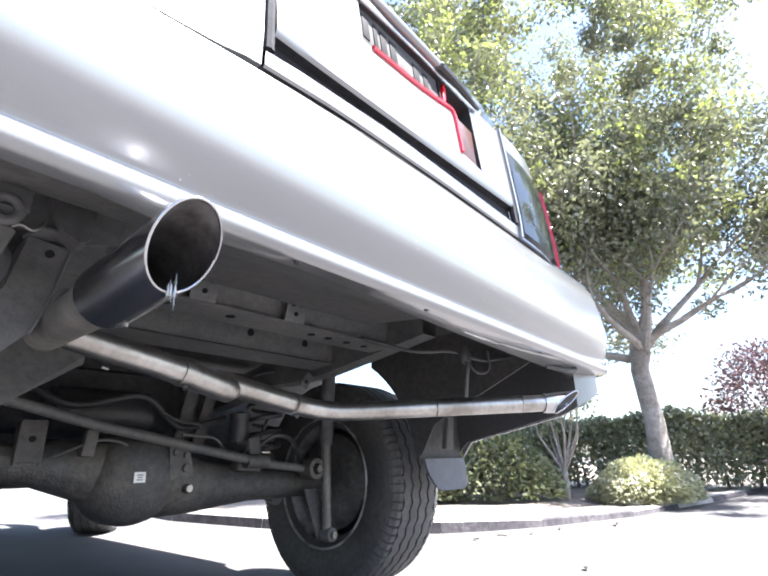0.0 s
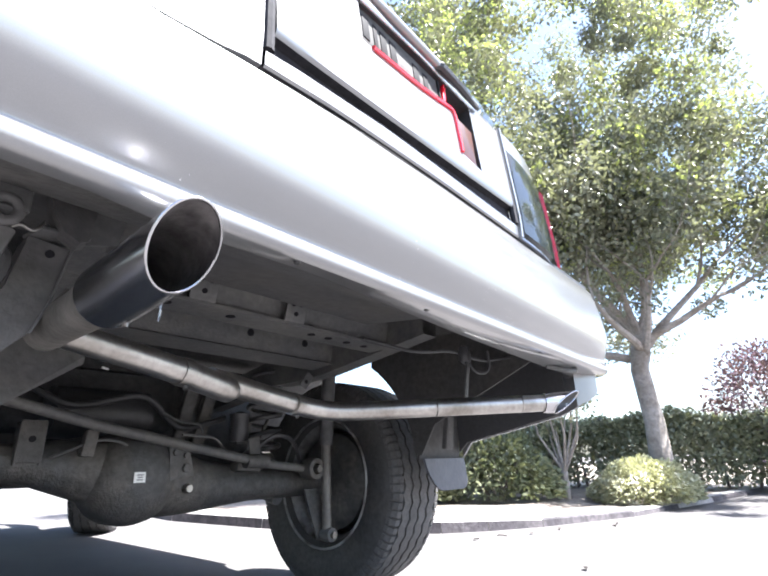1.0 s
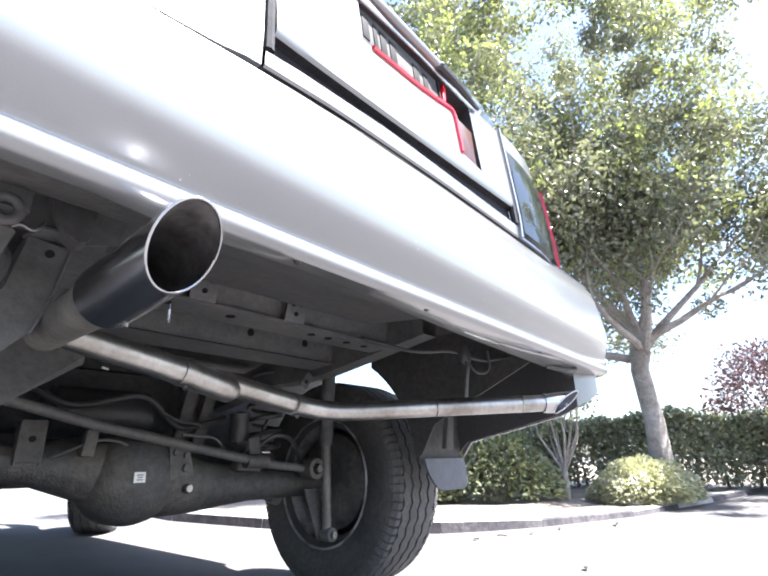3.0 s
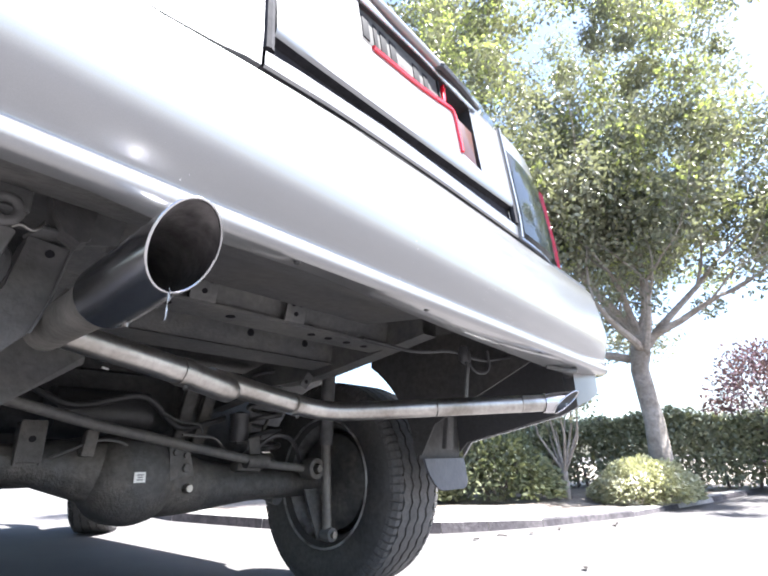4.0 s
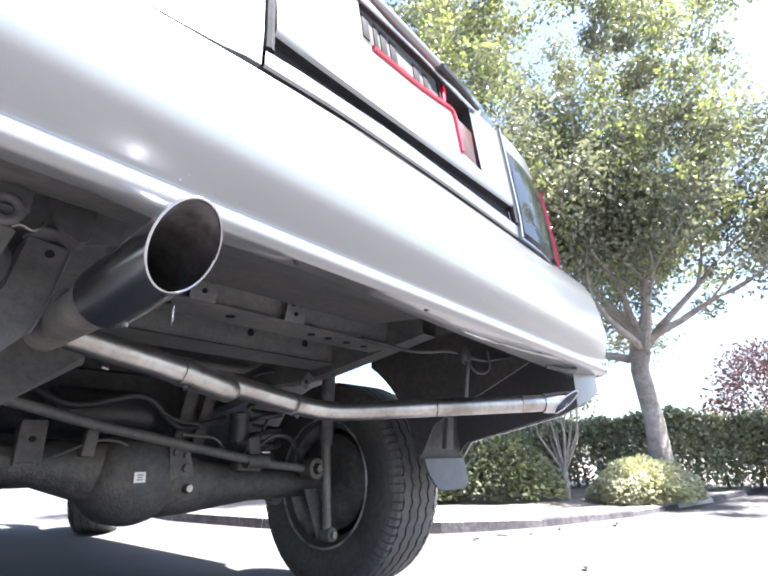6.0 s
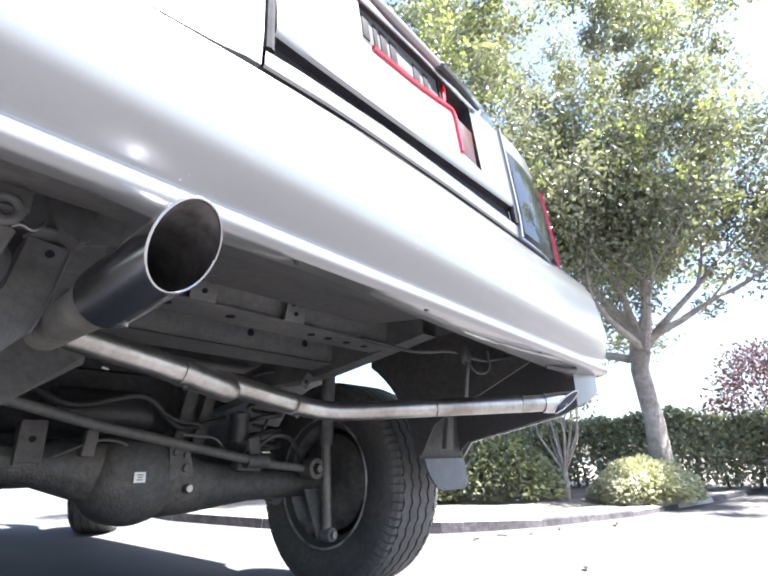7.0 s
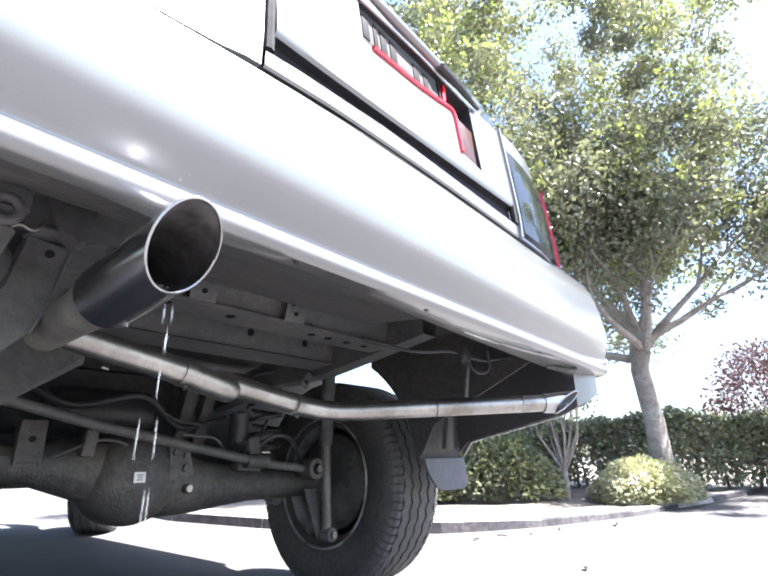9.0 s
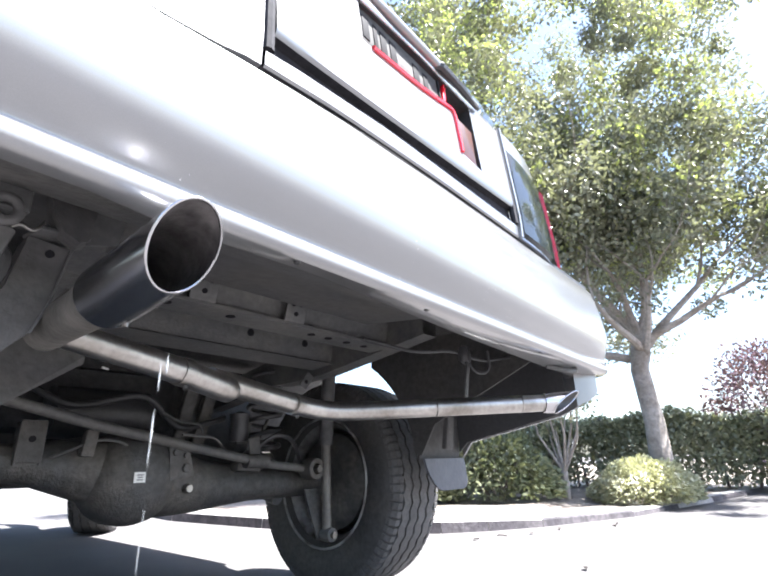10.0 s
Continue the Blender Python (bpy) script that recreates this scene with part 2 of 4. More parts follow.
# ---- vehicle ----
suv = tagged(new("suv"), "silver painted off-road SUV parked on asphalt, seen from low behind", "car")
YR, WB = 1.05, 2.66            # rear axle behind which the bumper lies, wheelbase
HALF, BELT = 0.965, 1.30


def rear_y(x):
    """Plan of the rear face."""
    return 0.003 + 0.019 * x


def seam_z(x):
    """Height of the seam between bumper and body, which arches along the rear."""
    return float(np.interp(x, [-0.53, -0.40, -0.235, 0.05, 0.36], [0.947, 0.963, 0.978, 0.987, 0.989]))


def build_bumper():
    # offset outwards and height of the face, top to bottom, then the turned-in lip
    prof = [(-0.06, 0.956), (-0.018, 0.955), (-0.008, 0.948), (0.004, 0.905), (0.012, 0.868), (0.0165, 0.840), (0.0178, 0.822), (0.0172, 0.810), (0.0148, 0.798), (0.0105, 0.786), (0.0045, 0.774),
            (-0.003, 0.763), (-0.010, 0.754), (-0.016, 0.747), (-0.0195, 0.7415), (-0.0200, 0.738), (-0.0165, 0.7345), (-0.010, 0.7305), (-0.0035, 0.726), (0.0015, 0.720), (0.0035, 0.713), (0.0022, 0.7065), (-0.002, 0.7015), (-0.008, 0.6985),
            (-1, 0.687), (-2, 0.691)]
    plan = []
    for k in range(-32, 33):
        x = 0.98 * k / 32
        plan.append((Vector((x, rear_y(x), 0)), Vector((0, -1, 0))))
    for s in (1, -1):
        end = []
        y0 = rear_y(s * 0.98)
        for k in range(1, 11):
            a = k / 10 * math.pi / 2
            end.append((Vector((s * (0.98 + 0.09 * math.sin(a)), y0 + 0.09 * (1 - math.cos(a)), 0)), Vector((s * math.sin(a), -math.cos(a), 0))))
        for y in (0.17, 0.20):
            end.append((Vector((s * 1.07, y0 + y - 0.05, 0)), Vector((s, 0, 0))))
        plan = plan + end if s > 0 else end[::-1] + plan
    def lip(o, z, x):
        """The groove fades at the corners; the turned-in lip widens along the bumper."""
        tuck = float(np.interp(x, [-0.56, -0.50, -0.2, 0.2, 0.8], [0.034, 0.044, 0.055, 0.085, 0.100]))
        low = 0.51 * tuck + float(np.interp(x, [-0.55, -0.47, -0.23, 0.19, 0.8], [0.686, 0.679, 0.683, 0.664, 0.648]))
        if o < -1.5:
            return -tuck - 0.006, low + 0.030
        if o < -0.9:
            return -tuck, low
        fade = max(0, min(1, (abs(x) - 0.80) / 0.22))
        if 0.728 < z < 0.795 and o < 0.014:
            o += (0.010 - o) * 0.6 * fade
        if z > 0.83:
            z = 0.83 + (z - 0.83) * (seam_z(x) - 0.8338) / 0.126
        return o, z
    rows = [[p + d * lip(o, z, p.x)[0] + Vector((0, 0, lip(o, z, p.x)[1])) for p, d in plan] for o, z in prof]
    bumper = part("bumper", sheet(rows), PAINT, suv, "silver painted bumper with a rolled lower edge, dusty and scuffed")
    # seam and dark filler between bumper and body
    rows = [[p + d * o + Vector((0, 0, seam_z(p.x) + z)) for p, d in plan] for o, z in ((-0.022, -0.008), (-0.022, 0.012))]
    part("seam", sheet(rows), BLACK, bumper, "dark seam above the bumper")
    for x in (-0.30, 0.0, 0.5):
        part("clip", lathed([(0, -0.002), (0.004, -0.002), (0.005, 0), (0.005, 0.006)], (x, rear_y(x) + 0.018, 0.7000), "z", 12), BLACK, bumper, "dark plastic clip")
    # light reinforcing flange seen inside the lower edge
    rows = [[Vector((x, rear_y(x) + y, z)) for x in (-0.75, -0.3, 0, 0.3, 0.6, 0.75)] for y, z in ((0.112, 0.765), (0.118, 0.768), (0.12, 0.80), (0.15, 0.802))]
    part("inner_flange", sheet(rows, 0.003), FRAME, bumper, "grey steel flange behind the bumper")


build_bumper()


def width_at(z):
    return HALF - 0.02 * ((z - 0.95) / 0.35) ** 2 if z < BELT else HALF - 0.02 - 0.22 * (z - BELT)


def rear_at(z):
    return 0.0 if z < 1.05 else 0.0 + 0.10 * (z - 1.05)


def body_side(s):
    """Side panel with its wheel arches, from the rear corner to the nose."""
    ys = [0.36 + 0.0492 * k for k in range(90)]
    rows = []
    for u in [0, 0.02, 0.06, 0.15, 0.3, 0.45, 0.6, 0.75, 0.9, 1]:
        row = []
        for y in ys:
            low = 0.50 if y < YR + WB else 0.52
            if y < 0.62:
                low = 0.52 + (0.62 - y) * 0.30
            for yc in (YR, YR + WB):
                if abs(y - yc) < 0.54:
                    low = max(low, 0.37 + math.sqrt(0.54 ** 2 - (y - yc) ** 2))
            z = low + (BELT - 0.18 * max(0, (y - 3.2) / 1.2) - low) * u
            x = width_at(z) - 0.10 * max(0, (y - 4.35) / 0.4) ** 2 + (0.012 if u < 0.1 else 0)
            row.append((s * x, y, z))
        rows.append(row)
    return sheet(rows, 0.012)


def corner_at(u, z, s, out=0.0):
    """Point of the rounded rear corner, u from the tailgate side (0) to the flank (1)."""
    w = width_at(z)
    x = 0.44 + (w - 0.44) * u
    y0 = rear_y(s * 0.5) + rear_at(z) + 0.018
    y = y0 + (0.37 - y0) * (1 - max(0, 1 - u ** 2.6) ** (1 / 2.6))
    return (s * (x + out * u), y - out, z)


def build_body():
    for s in (1, -1):
        part("side_panel", body_side(s), PAINT, suv, "silver painted body side with round wheel arches")
        # rear corner above the bumper, rounding from the side to the tailgate
        rows = []
        for z in (0.9, 0.995, 1.03, 1.1, 1.17, 1.24, BELT, 1.345):
            row = []
            w, y0 = width_at(z), rear_at(z)
            for x in ((0.432, 0.436) if s > 0 else (0.383, 0.41)):
                row.append((s * x, rear_y(s * x) + y0 + 0.012, max(z, seam_z(s * x) + 0.0035)))
            for u in (0, 0.12, 0.25, 0.37, 0.48, 0.58, 0.67, 0.75, 0.82, 0.88, 0.93, 0.97, 0.99, 1):
                p = corner_at(u, z, s)
                row.append((p[0], p[1], max(z, seam_z(p[0]) + 0.0035)))
            rows.append(row)
        part("rear_corner", sheet(rows, -0.012 * s), PAINT, suv)
        lamp = tagged(new("tail_light"), "tail light with dark inner lens and red outer lens")
        lamp.parent = suv
        zs = (0.996, 1.008, 1.07, 1.17, 1.26, 1.295)
        inner = [[corner_at(u, z, s, 0.010 if i in (0, 5) or k == 0 else 0.020) for k, u in enumerate(u + (0.3 * (0.56 - u) / 0.56 if s < 0 else 0) for u in (0.0, 0.02, 0.12, 0.20, 0.28, 0.36, 0.44, 0.50, 0.555))] for i, z in enumerate(zs)]
        part("inner_lens", sheet(inner, 0.008), GLASS, lamp, "dark glossy inner lens mirroring the trees")
        rows = [[corner_at(u, z, s, 0.012 if i in (0, 5) else 0.026) for u in (0.558, 0.60, 0.64, 0.68, 0.72, 0.77, 0.82, 0.87, 0.91)] for i, z in enumerate(zs)]
        part("red_lens", sheet(rows, 0.012), RED, lamp, "red outer lens")
    # roof, hood, glass
    def ring(y, z, w):
        return [(-w, y, z - 0.05), (-w * 0.93, y, z - 0.012), (-w * 0.6, y, z), (0, y, z + 0.01), (w * 0.6, y, z), (w * 0.93, y, z - 0.012), (w, y, z - 0.05)]
    part("roof", sheet([ring(0.28, 1.80, 0.72), ring(0.4, 1.83, 0.76), ring(1.2, 1.86, 0.77), ring(2.0, 1.85, 0.76), ring(2.45, 1.81, 0.74)], 0.03), PAINT, suv, "silver painted roof")
    part("hood", sheet([ring(3.2, 1.27, 0.86), ring(3.6, 1.24, 0.87), ring(4.2, 1.20, 0.88), ring(4.6, 1.13, 0.87), ring(4.76, 1.02, 0.82)], 0.02), PAINT, suv, "silver painted hood")
    part("nose", sheet([[(x, 4.75 + 0.03 * (1 - (x / 0.84) ** 2), z) for x in (-0.84, -0.4, 0, 0.4, 0.84)] for z in (0.45, 0.7, 1.0, 1.06)], 0.03), BLACK, suv, "dark grille and front bumper")
    part("windscreen", sheet([[(x, 3.25 - (z - 1.27) * 1.45, z) for x in (-0.74, -0.3, 0, 0.3, 0.74)] for z in (1.27, 1.5, 1.79)], 0.008), GLASS, suv, "tinted windscreen")
    part("rear_window", sheet([[(x, 0.03 + rear_at(1.3) + (z - 1.3) * 0.42, z) for x in (-0.68, -0.3, 0, 0.3, 0.68)] for z in (1.335, 1.5, 1.77)], 0.008), GLASS, suv, "tinted rear window")
    for s in (1, -1):
        for y0, y1, y2, y3 in ((0.38, 1.05, 1.05, 0.50), (1.12, 2.0, 1.98, 1.12), (2.07, 3.1, 2.5, 2.05)):
            part("side_window", plate([(s * 0.905, y0, 1.32), (s * 0.905, y1, 1.32), (s * 0.78, y2, 1.77), (s * 0.78, y3, 1.77)], 0.008, (s, 0, 0)), GLASS, suv, "tinted side window", smooth=False)
        for a, b in (((0.89, 0.34, 1.29), (0.74, 0.42, 1.80)), ((0.91, 1.085, 1.29), (0.77, 1.085, 1.82)), ((0.91, 2.04, 1.29), (0.77, 2.02, 1.82)), ((0.88, 3.22, 1.27), (0.74, 2.46, 1.79))):
            part("pillar", tubed([(s * a[0], a[1], a[2]), (s * b[0], b[1], b[2])], 0.042, 8), PAINT, suv, "")
        part("mirror", boxed((s * 1.06, 2.95, 1.36), (0.2, 0.1, 0.15), (0, 0, 8 * s), 0.03), BLACK, suv, "dark door mirror")
    # floor pan with ribs
    rows = []
    for k in range(0, 60):
        y = 0.10 + k * 0.07
        rows.append([(x, y, 0.86 + (0.012 if (k // 2) % 2 else 0) + (0.05 if 0.75 < y < 1.4 else 0)) for x in ((-0.69, -0.5, -0.2, 0.1, 0.4, 0.62, 0.69) if y < 1.40 else (-0.945, -0.5, -0.2, 0.1, 0.4, 0.62, 0.945))])
    part("floor_pan", sheet(rows, 0.01), UNDER, suv, "dark dusty underside of the floor")


build_body()


def build_tailgate():

    # the sheet round the plate recess, as four strips of one skin
    def skin(x, z, push=0.0):
        return Vector((x, rear_y(x) + rear_at(z) + 0.006 + push, z))
    bm = bmesh.new()
    xs = [-0.365, -0.32, -0.26, -0.20, -0.165, -0.12, -0.05, 0.02, 0.10, 0.166, 0.172, 0.21, 0.248, 0.262, 0.31, 0.36, 0.40, 0.425]
    def low_edge(x):
        return 1.034 + 0.044 * ((x + 0.365) / 0.79) ** 1.2
    def sill_edge(x):
        return float(np.interp(x, [-0.38, -0.336, -0.10, 0.4], [0.992, 0.999, 1.017, 1.022]))
    def mouth(x):
        """Lower and upper edge of the plate recess."""
        return float(np.interp(x, [-0.165, 0.02, 0.166, 0.172, 0.262], [1.192, 1.207, 1.236, 1.116, 1.110])), float(np.interp(x, [-0.165, 0.02, 0.262], [1.298, 1.314, 1.304]))
    vs = {}
    for i, x in enumerate(xs):
        lo, hi = mouth(x)
        z0 = low_edge(x)
        zs = [z0, z0 + 0.006, z0 + 0.02, z0 + (lo - z0) * 0.6, lo, (lo + hi) / 2, hi, 1.332, 1.346, 1.356]
        pushes = [0.006, 0.001, 0, 0, 0, 0, 0, 0.001, 0.010, 0.030]
        for j, (z, p) in enumerate(zip(zs, pushes)):
            vs[i, j] = bm.verts.new(skin(x, z, p))
    for i in range(len(xs) - 1):
        for j in range(9):
            if 4 <= i < 13 and 4 <= j < 6:
                continue
            bm.faces.new((vs[i, j], vs[i + 1, j], vs[i + 1, j + 1], vs[i, j + 1]))
    gate = part("tailgate", bm, PAINT, suv, "silver tailgate with a recessed number plate")
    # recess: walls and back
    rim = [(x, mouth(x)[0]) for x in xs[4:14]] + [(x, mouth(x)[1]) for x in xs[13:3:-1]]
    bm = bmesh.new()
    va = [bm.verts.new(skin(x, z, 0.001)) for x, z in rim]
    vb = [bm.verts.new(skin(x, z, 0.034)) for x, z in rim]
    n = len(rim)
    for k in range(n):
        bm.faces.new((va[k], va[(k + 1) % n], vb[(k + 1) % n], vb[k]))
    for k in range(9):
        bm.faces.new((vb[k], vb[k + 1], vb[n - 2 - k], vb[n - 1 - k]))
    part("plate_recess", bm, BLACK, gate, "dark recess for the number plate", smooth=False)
    pc = skin(-0.02, 1.252, 0.012)
    pl = part("number_plate", boxed(pc, (0.285, 0.005, 0.108), (-5.7, 0, 1.1), 0.002), PLATE_GREY, gate, "dark grey number plate with dark bars for its writing")
    for k, (dx, wide) in enumerate(((-0.118, 0.020), (-0.088, 0.012), (-0.062, 0.020), (-0.030, 0.022), (0.052, 0.022), (0.090, 0.018))):
        part("bar", boxed(skin(-0.02 + dx, 1.254, 0.0085), (wide, 0.002, 0.062), (-5.7, 0, 1.1), 0.0006), DARKINK, pl)
    part("plate_frame", tubed([skin(x, z, 0.008) for x, z in ((-0.162, 1.199), (0.0, 1.212), (0.125, 1.232), (0.125, 1.306))], 0.0035, 8), DARKINK, pl, "thin dark plate frame")
    part("reflector_strip", tubed(rounded([skin(x, z, -0.001) for x, z in ((-0.135, 1.194), (-0.05, 1.202), (0.02, 1.2085), (0.10, 1.223), (0.160, 1.236), (0.1675, 1.215), (0.170, 1.116))], 0.012, 3), 0.0057, 8), RED, gate, "thin red strip along the recess")
    part("reflector", boxed(skin(0.142, 1.27, 0.008), (0.014, 0.012, 0.075), (-5, 14, 1), 0.003), RED, gate, "upright red reflector beside the plate")
    part("reverse_lens", boxed(skin(0.216, 1.172, 0.012), (0.076, 0.018, 0.118), (-5.7, 4, 1), 0.006), LENS, gate, "dusty amber-brown side lens in the recess")
    part("chrome_strip", tubed([skin(x, mouth(x)[1] + 0.004, -0.003) for x in (-0.17, -0.05, 0.06, 0.16, 0.262)], 0.0035, 8), CHROME, gate, "chrome strip above the recess")
    # dark rubber gap under and beside the gate
    wide = [-0.380] + xs[1:-1] + [0.431]
    rows = [[skin(x, sill_edge(x) + (low_edge(min(max(x, -0.365), 0.425)) - sill_edge(x)) * u, d) for x in wide] for u, d in ((0.0, 0.003), (0.04, 0.014), (0.5, 0.022), (0.95, 0.022), (1.04, 0.0075))]
    part("lower_gap", sheet(rows), STRIP, gate, "dark grey weather strip under the tailgate")
    def sill_row(edge, dz, push):
        return [skin(x, edge(x) + dz, push) for x in wide]
    rows = [sill_row(seam_z, 0.0005, 0.006), sill_row(seam_z, 0.004, 0.002), sill_row(sill_edge, -0.003, 0.002), sill_row(sill_edge, 0.0, 0.002)]
    part("sill_panel", sheet(rows), PAINT, suv, "silver sill below the tailgate")
    for s in (1, -1):
        part("side_gap", tubed([skin(x, z, 0.008) for x, z in (((0.430, 1.03), (0.430, 1.1), (0.430, 1.2), (0.430, 1.34)) if s > 0 else ((-0.373, 1.0), (-0.373, 1.1), (-0.373, 1.2), (-0.373, 1.33)))], 0.0095, 8), STRIP, gate, "black gap beside the tailgate")
    # handle hood and wiper
    part("inner_panel", boxed((0.0, 0.11, 1.16), (1.1, 0.01, 0.40), (0, 0, 1.7), 0), BLACK, gate, "dark inner panel", smooth=False)
    part("handle_hood", tubed([skin(x, 1.328, -0.012) for x in (-0.20, -0.08, 0.16, 0.29)], [0.006, 0.011, 0.011, 0.006], 10), PAINT, gate, "silver handle hood above the plate")
    part("wiper_arm", tubed([(0.09, 0.04, 1.325), (0.11, 0.022, 1.326), (0.20, 0.026, 1.328), (0.30, 0.035, 1.328)], [0.010, 0.012, 0.011, 0.007], 8), BLACK, suv, "black rear wiper arm")


build_tailgate()


def build_wheel(x0, y0, s, steer=0.0):
    """One wheel: tyre with tread blocks, rim; x0: the middle of the tyre."""
    wheel = new("wheel")
    wheel.parent = suv
    wheel.matrix_basis = pose(x0, y0, 0.379, 0, 0, steer) @ Matrix.Diagonal((1.06, 1.003, 1.003, 1))
    R, W2 = 0.378, 0.128
    prof = [(0.215, -0.10), (0.225, -0.115), (0.26, -0.128), (0.31, -0.130), (0.345, -0.124), (0.362, -0.112), (0.368, -0.095), (0.370, -0.05),
            (0.370, 0.05), (0.368, 0.095), (0.362, 0.112), (0.345, 0.124), (0.31, 0.130), (0.26, 0.128), (0.225, 0.115), (0.215, 0.10)]
    tyre = part("tyre", lathed(prof, (0, 0, 0), "x", 64), RUBBER, wheel, "worn black off-road tyre with zigzag tread")
    # zigzag ribs and shoulder lugs, joined
    bm = bmesh.new()
    n = 168
    for rib, (xa, wide) in enumerate(((-0.066, 0.034), (-0.022, 0.035), (0.022, 0.035), (0.066, 0.034))):
        loops = []
        for k in range(n):
            a = 2 * math.pi * k / n
            zig = 0.0052 * (0, 1, 0, -1)[k % 4]
            ring = []
            for dx, r in ((-wide / 2, 0.366), (-wide / 2, 0.378), (wide / 2, 0.378), (wide / 2, 0.366)):
                ring.append(bm.verts.new((xa + dx + zig, r * math.cos(a), r * math.sin(a))))
            loops.append(ring)
        for k in range(n):
            p, q = loops[k], loops[(k + 1) % n]
            for j in range(3):
                bm.faces.new((p[j], q[j], q[j + 1], p[j + 1]))
    for side in (-1, 1):
        for k in range(84):
            a = 2 * math.pi * (k + 0.25 * side) / 84
            da = 2 * math.pi / 84 * 0.37
            cs = []
            for aa in (a - da, a + da):
                for x, r in ((0.090, 0.367), (0.090, 0.378), (0.108, 0.375), (0.121, 0.358), (0.124, 0.345)):
                    cs.append(bm.verts.new((side * x, r * math.cos(aa), r * math.sin(aa))))
            for j in range(4):
                bm.faces.new((cs[j], cs[j + 1], cs[6 + j], cs[5 + j]))
            bm.faces.new(cs[:5])
            bm.faces.new(cs[5:])
    tagged(part("tread", bm, TREAD, tyre, "zigzag ribs and shoulder lugs", smooth=False), kind="stuff")
    part("rim", lathed([(0.217, -0.10), (0.222, -0.106), (0.226, -0.10), (0.214, -0.094), (0.205, -0.085), (0.196, -0.06), (0.194, 0.03), (0.20, 0.08), (0.222, 0.104), (0.2, 0.1), (0.17, 0.07), (0.06, 0.06), (0.0, 0.062)], (0, 0, 0), "x", 48, s), RIM, wheel, "dull alloy rim")
    ring = [(-0.1205 * s, 0.234 * math.cos(a), 0.234 * math.sin(a)) for a in (2 * math.pi * k / 48 for k in range(49))]
    part("rim_lip", tubed(ring, 0.0045, 8, False), RIM, wheel, "thin bright lip of the rim")
    part("brake_drum", lathed([(0.0, -0.09), (0.09, -0.09), (0.16, -0.085), (0.178, -0.07), (0.182, -0.03), (0.18, 0.02), (0.0, 0.03)], (0, 0, 0), "x", 40, s), CAST, wheel, "dusty dark brake drum and backing plate")
    return wheel


for sx in (1, -1):
    build_wheel(sx * 0.830, YR, sx)
    build_wheel(sx * 0.935, YR + WB, sx, -34)


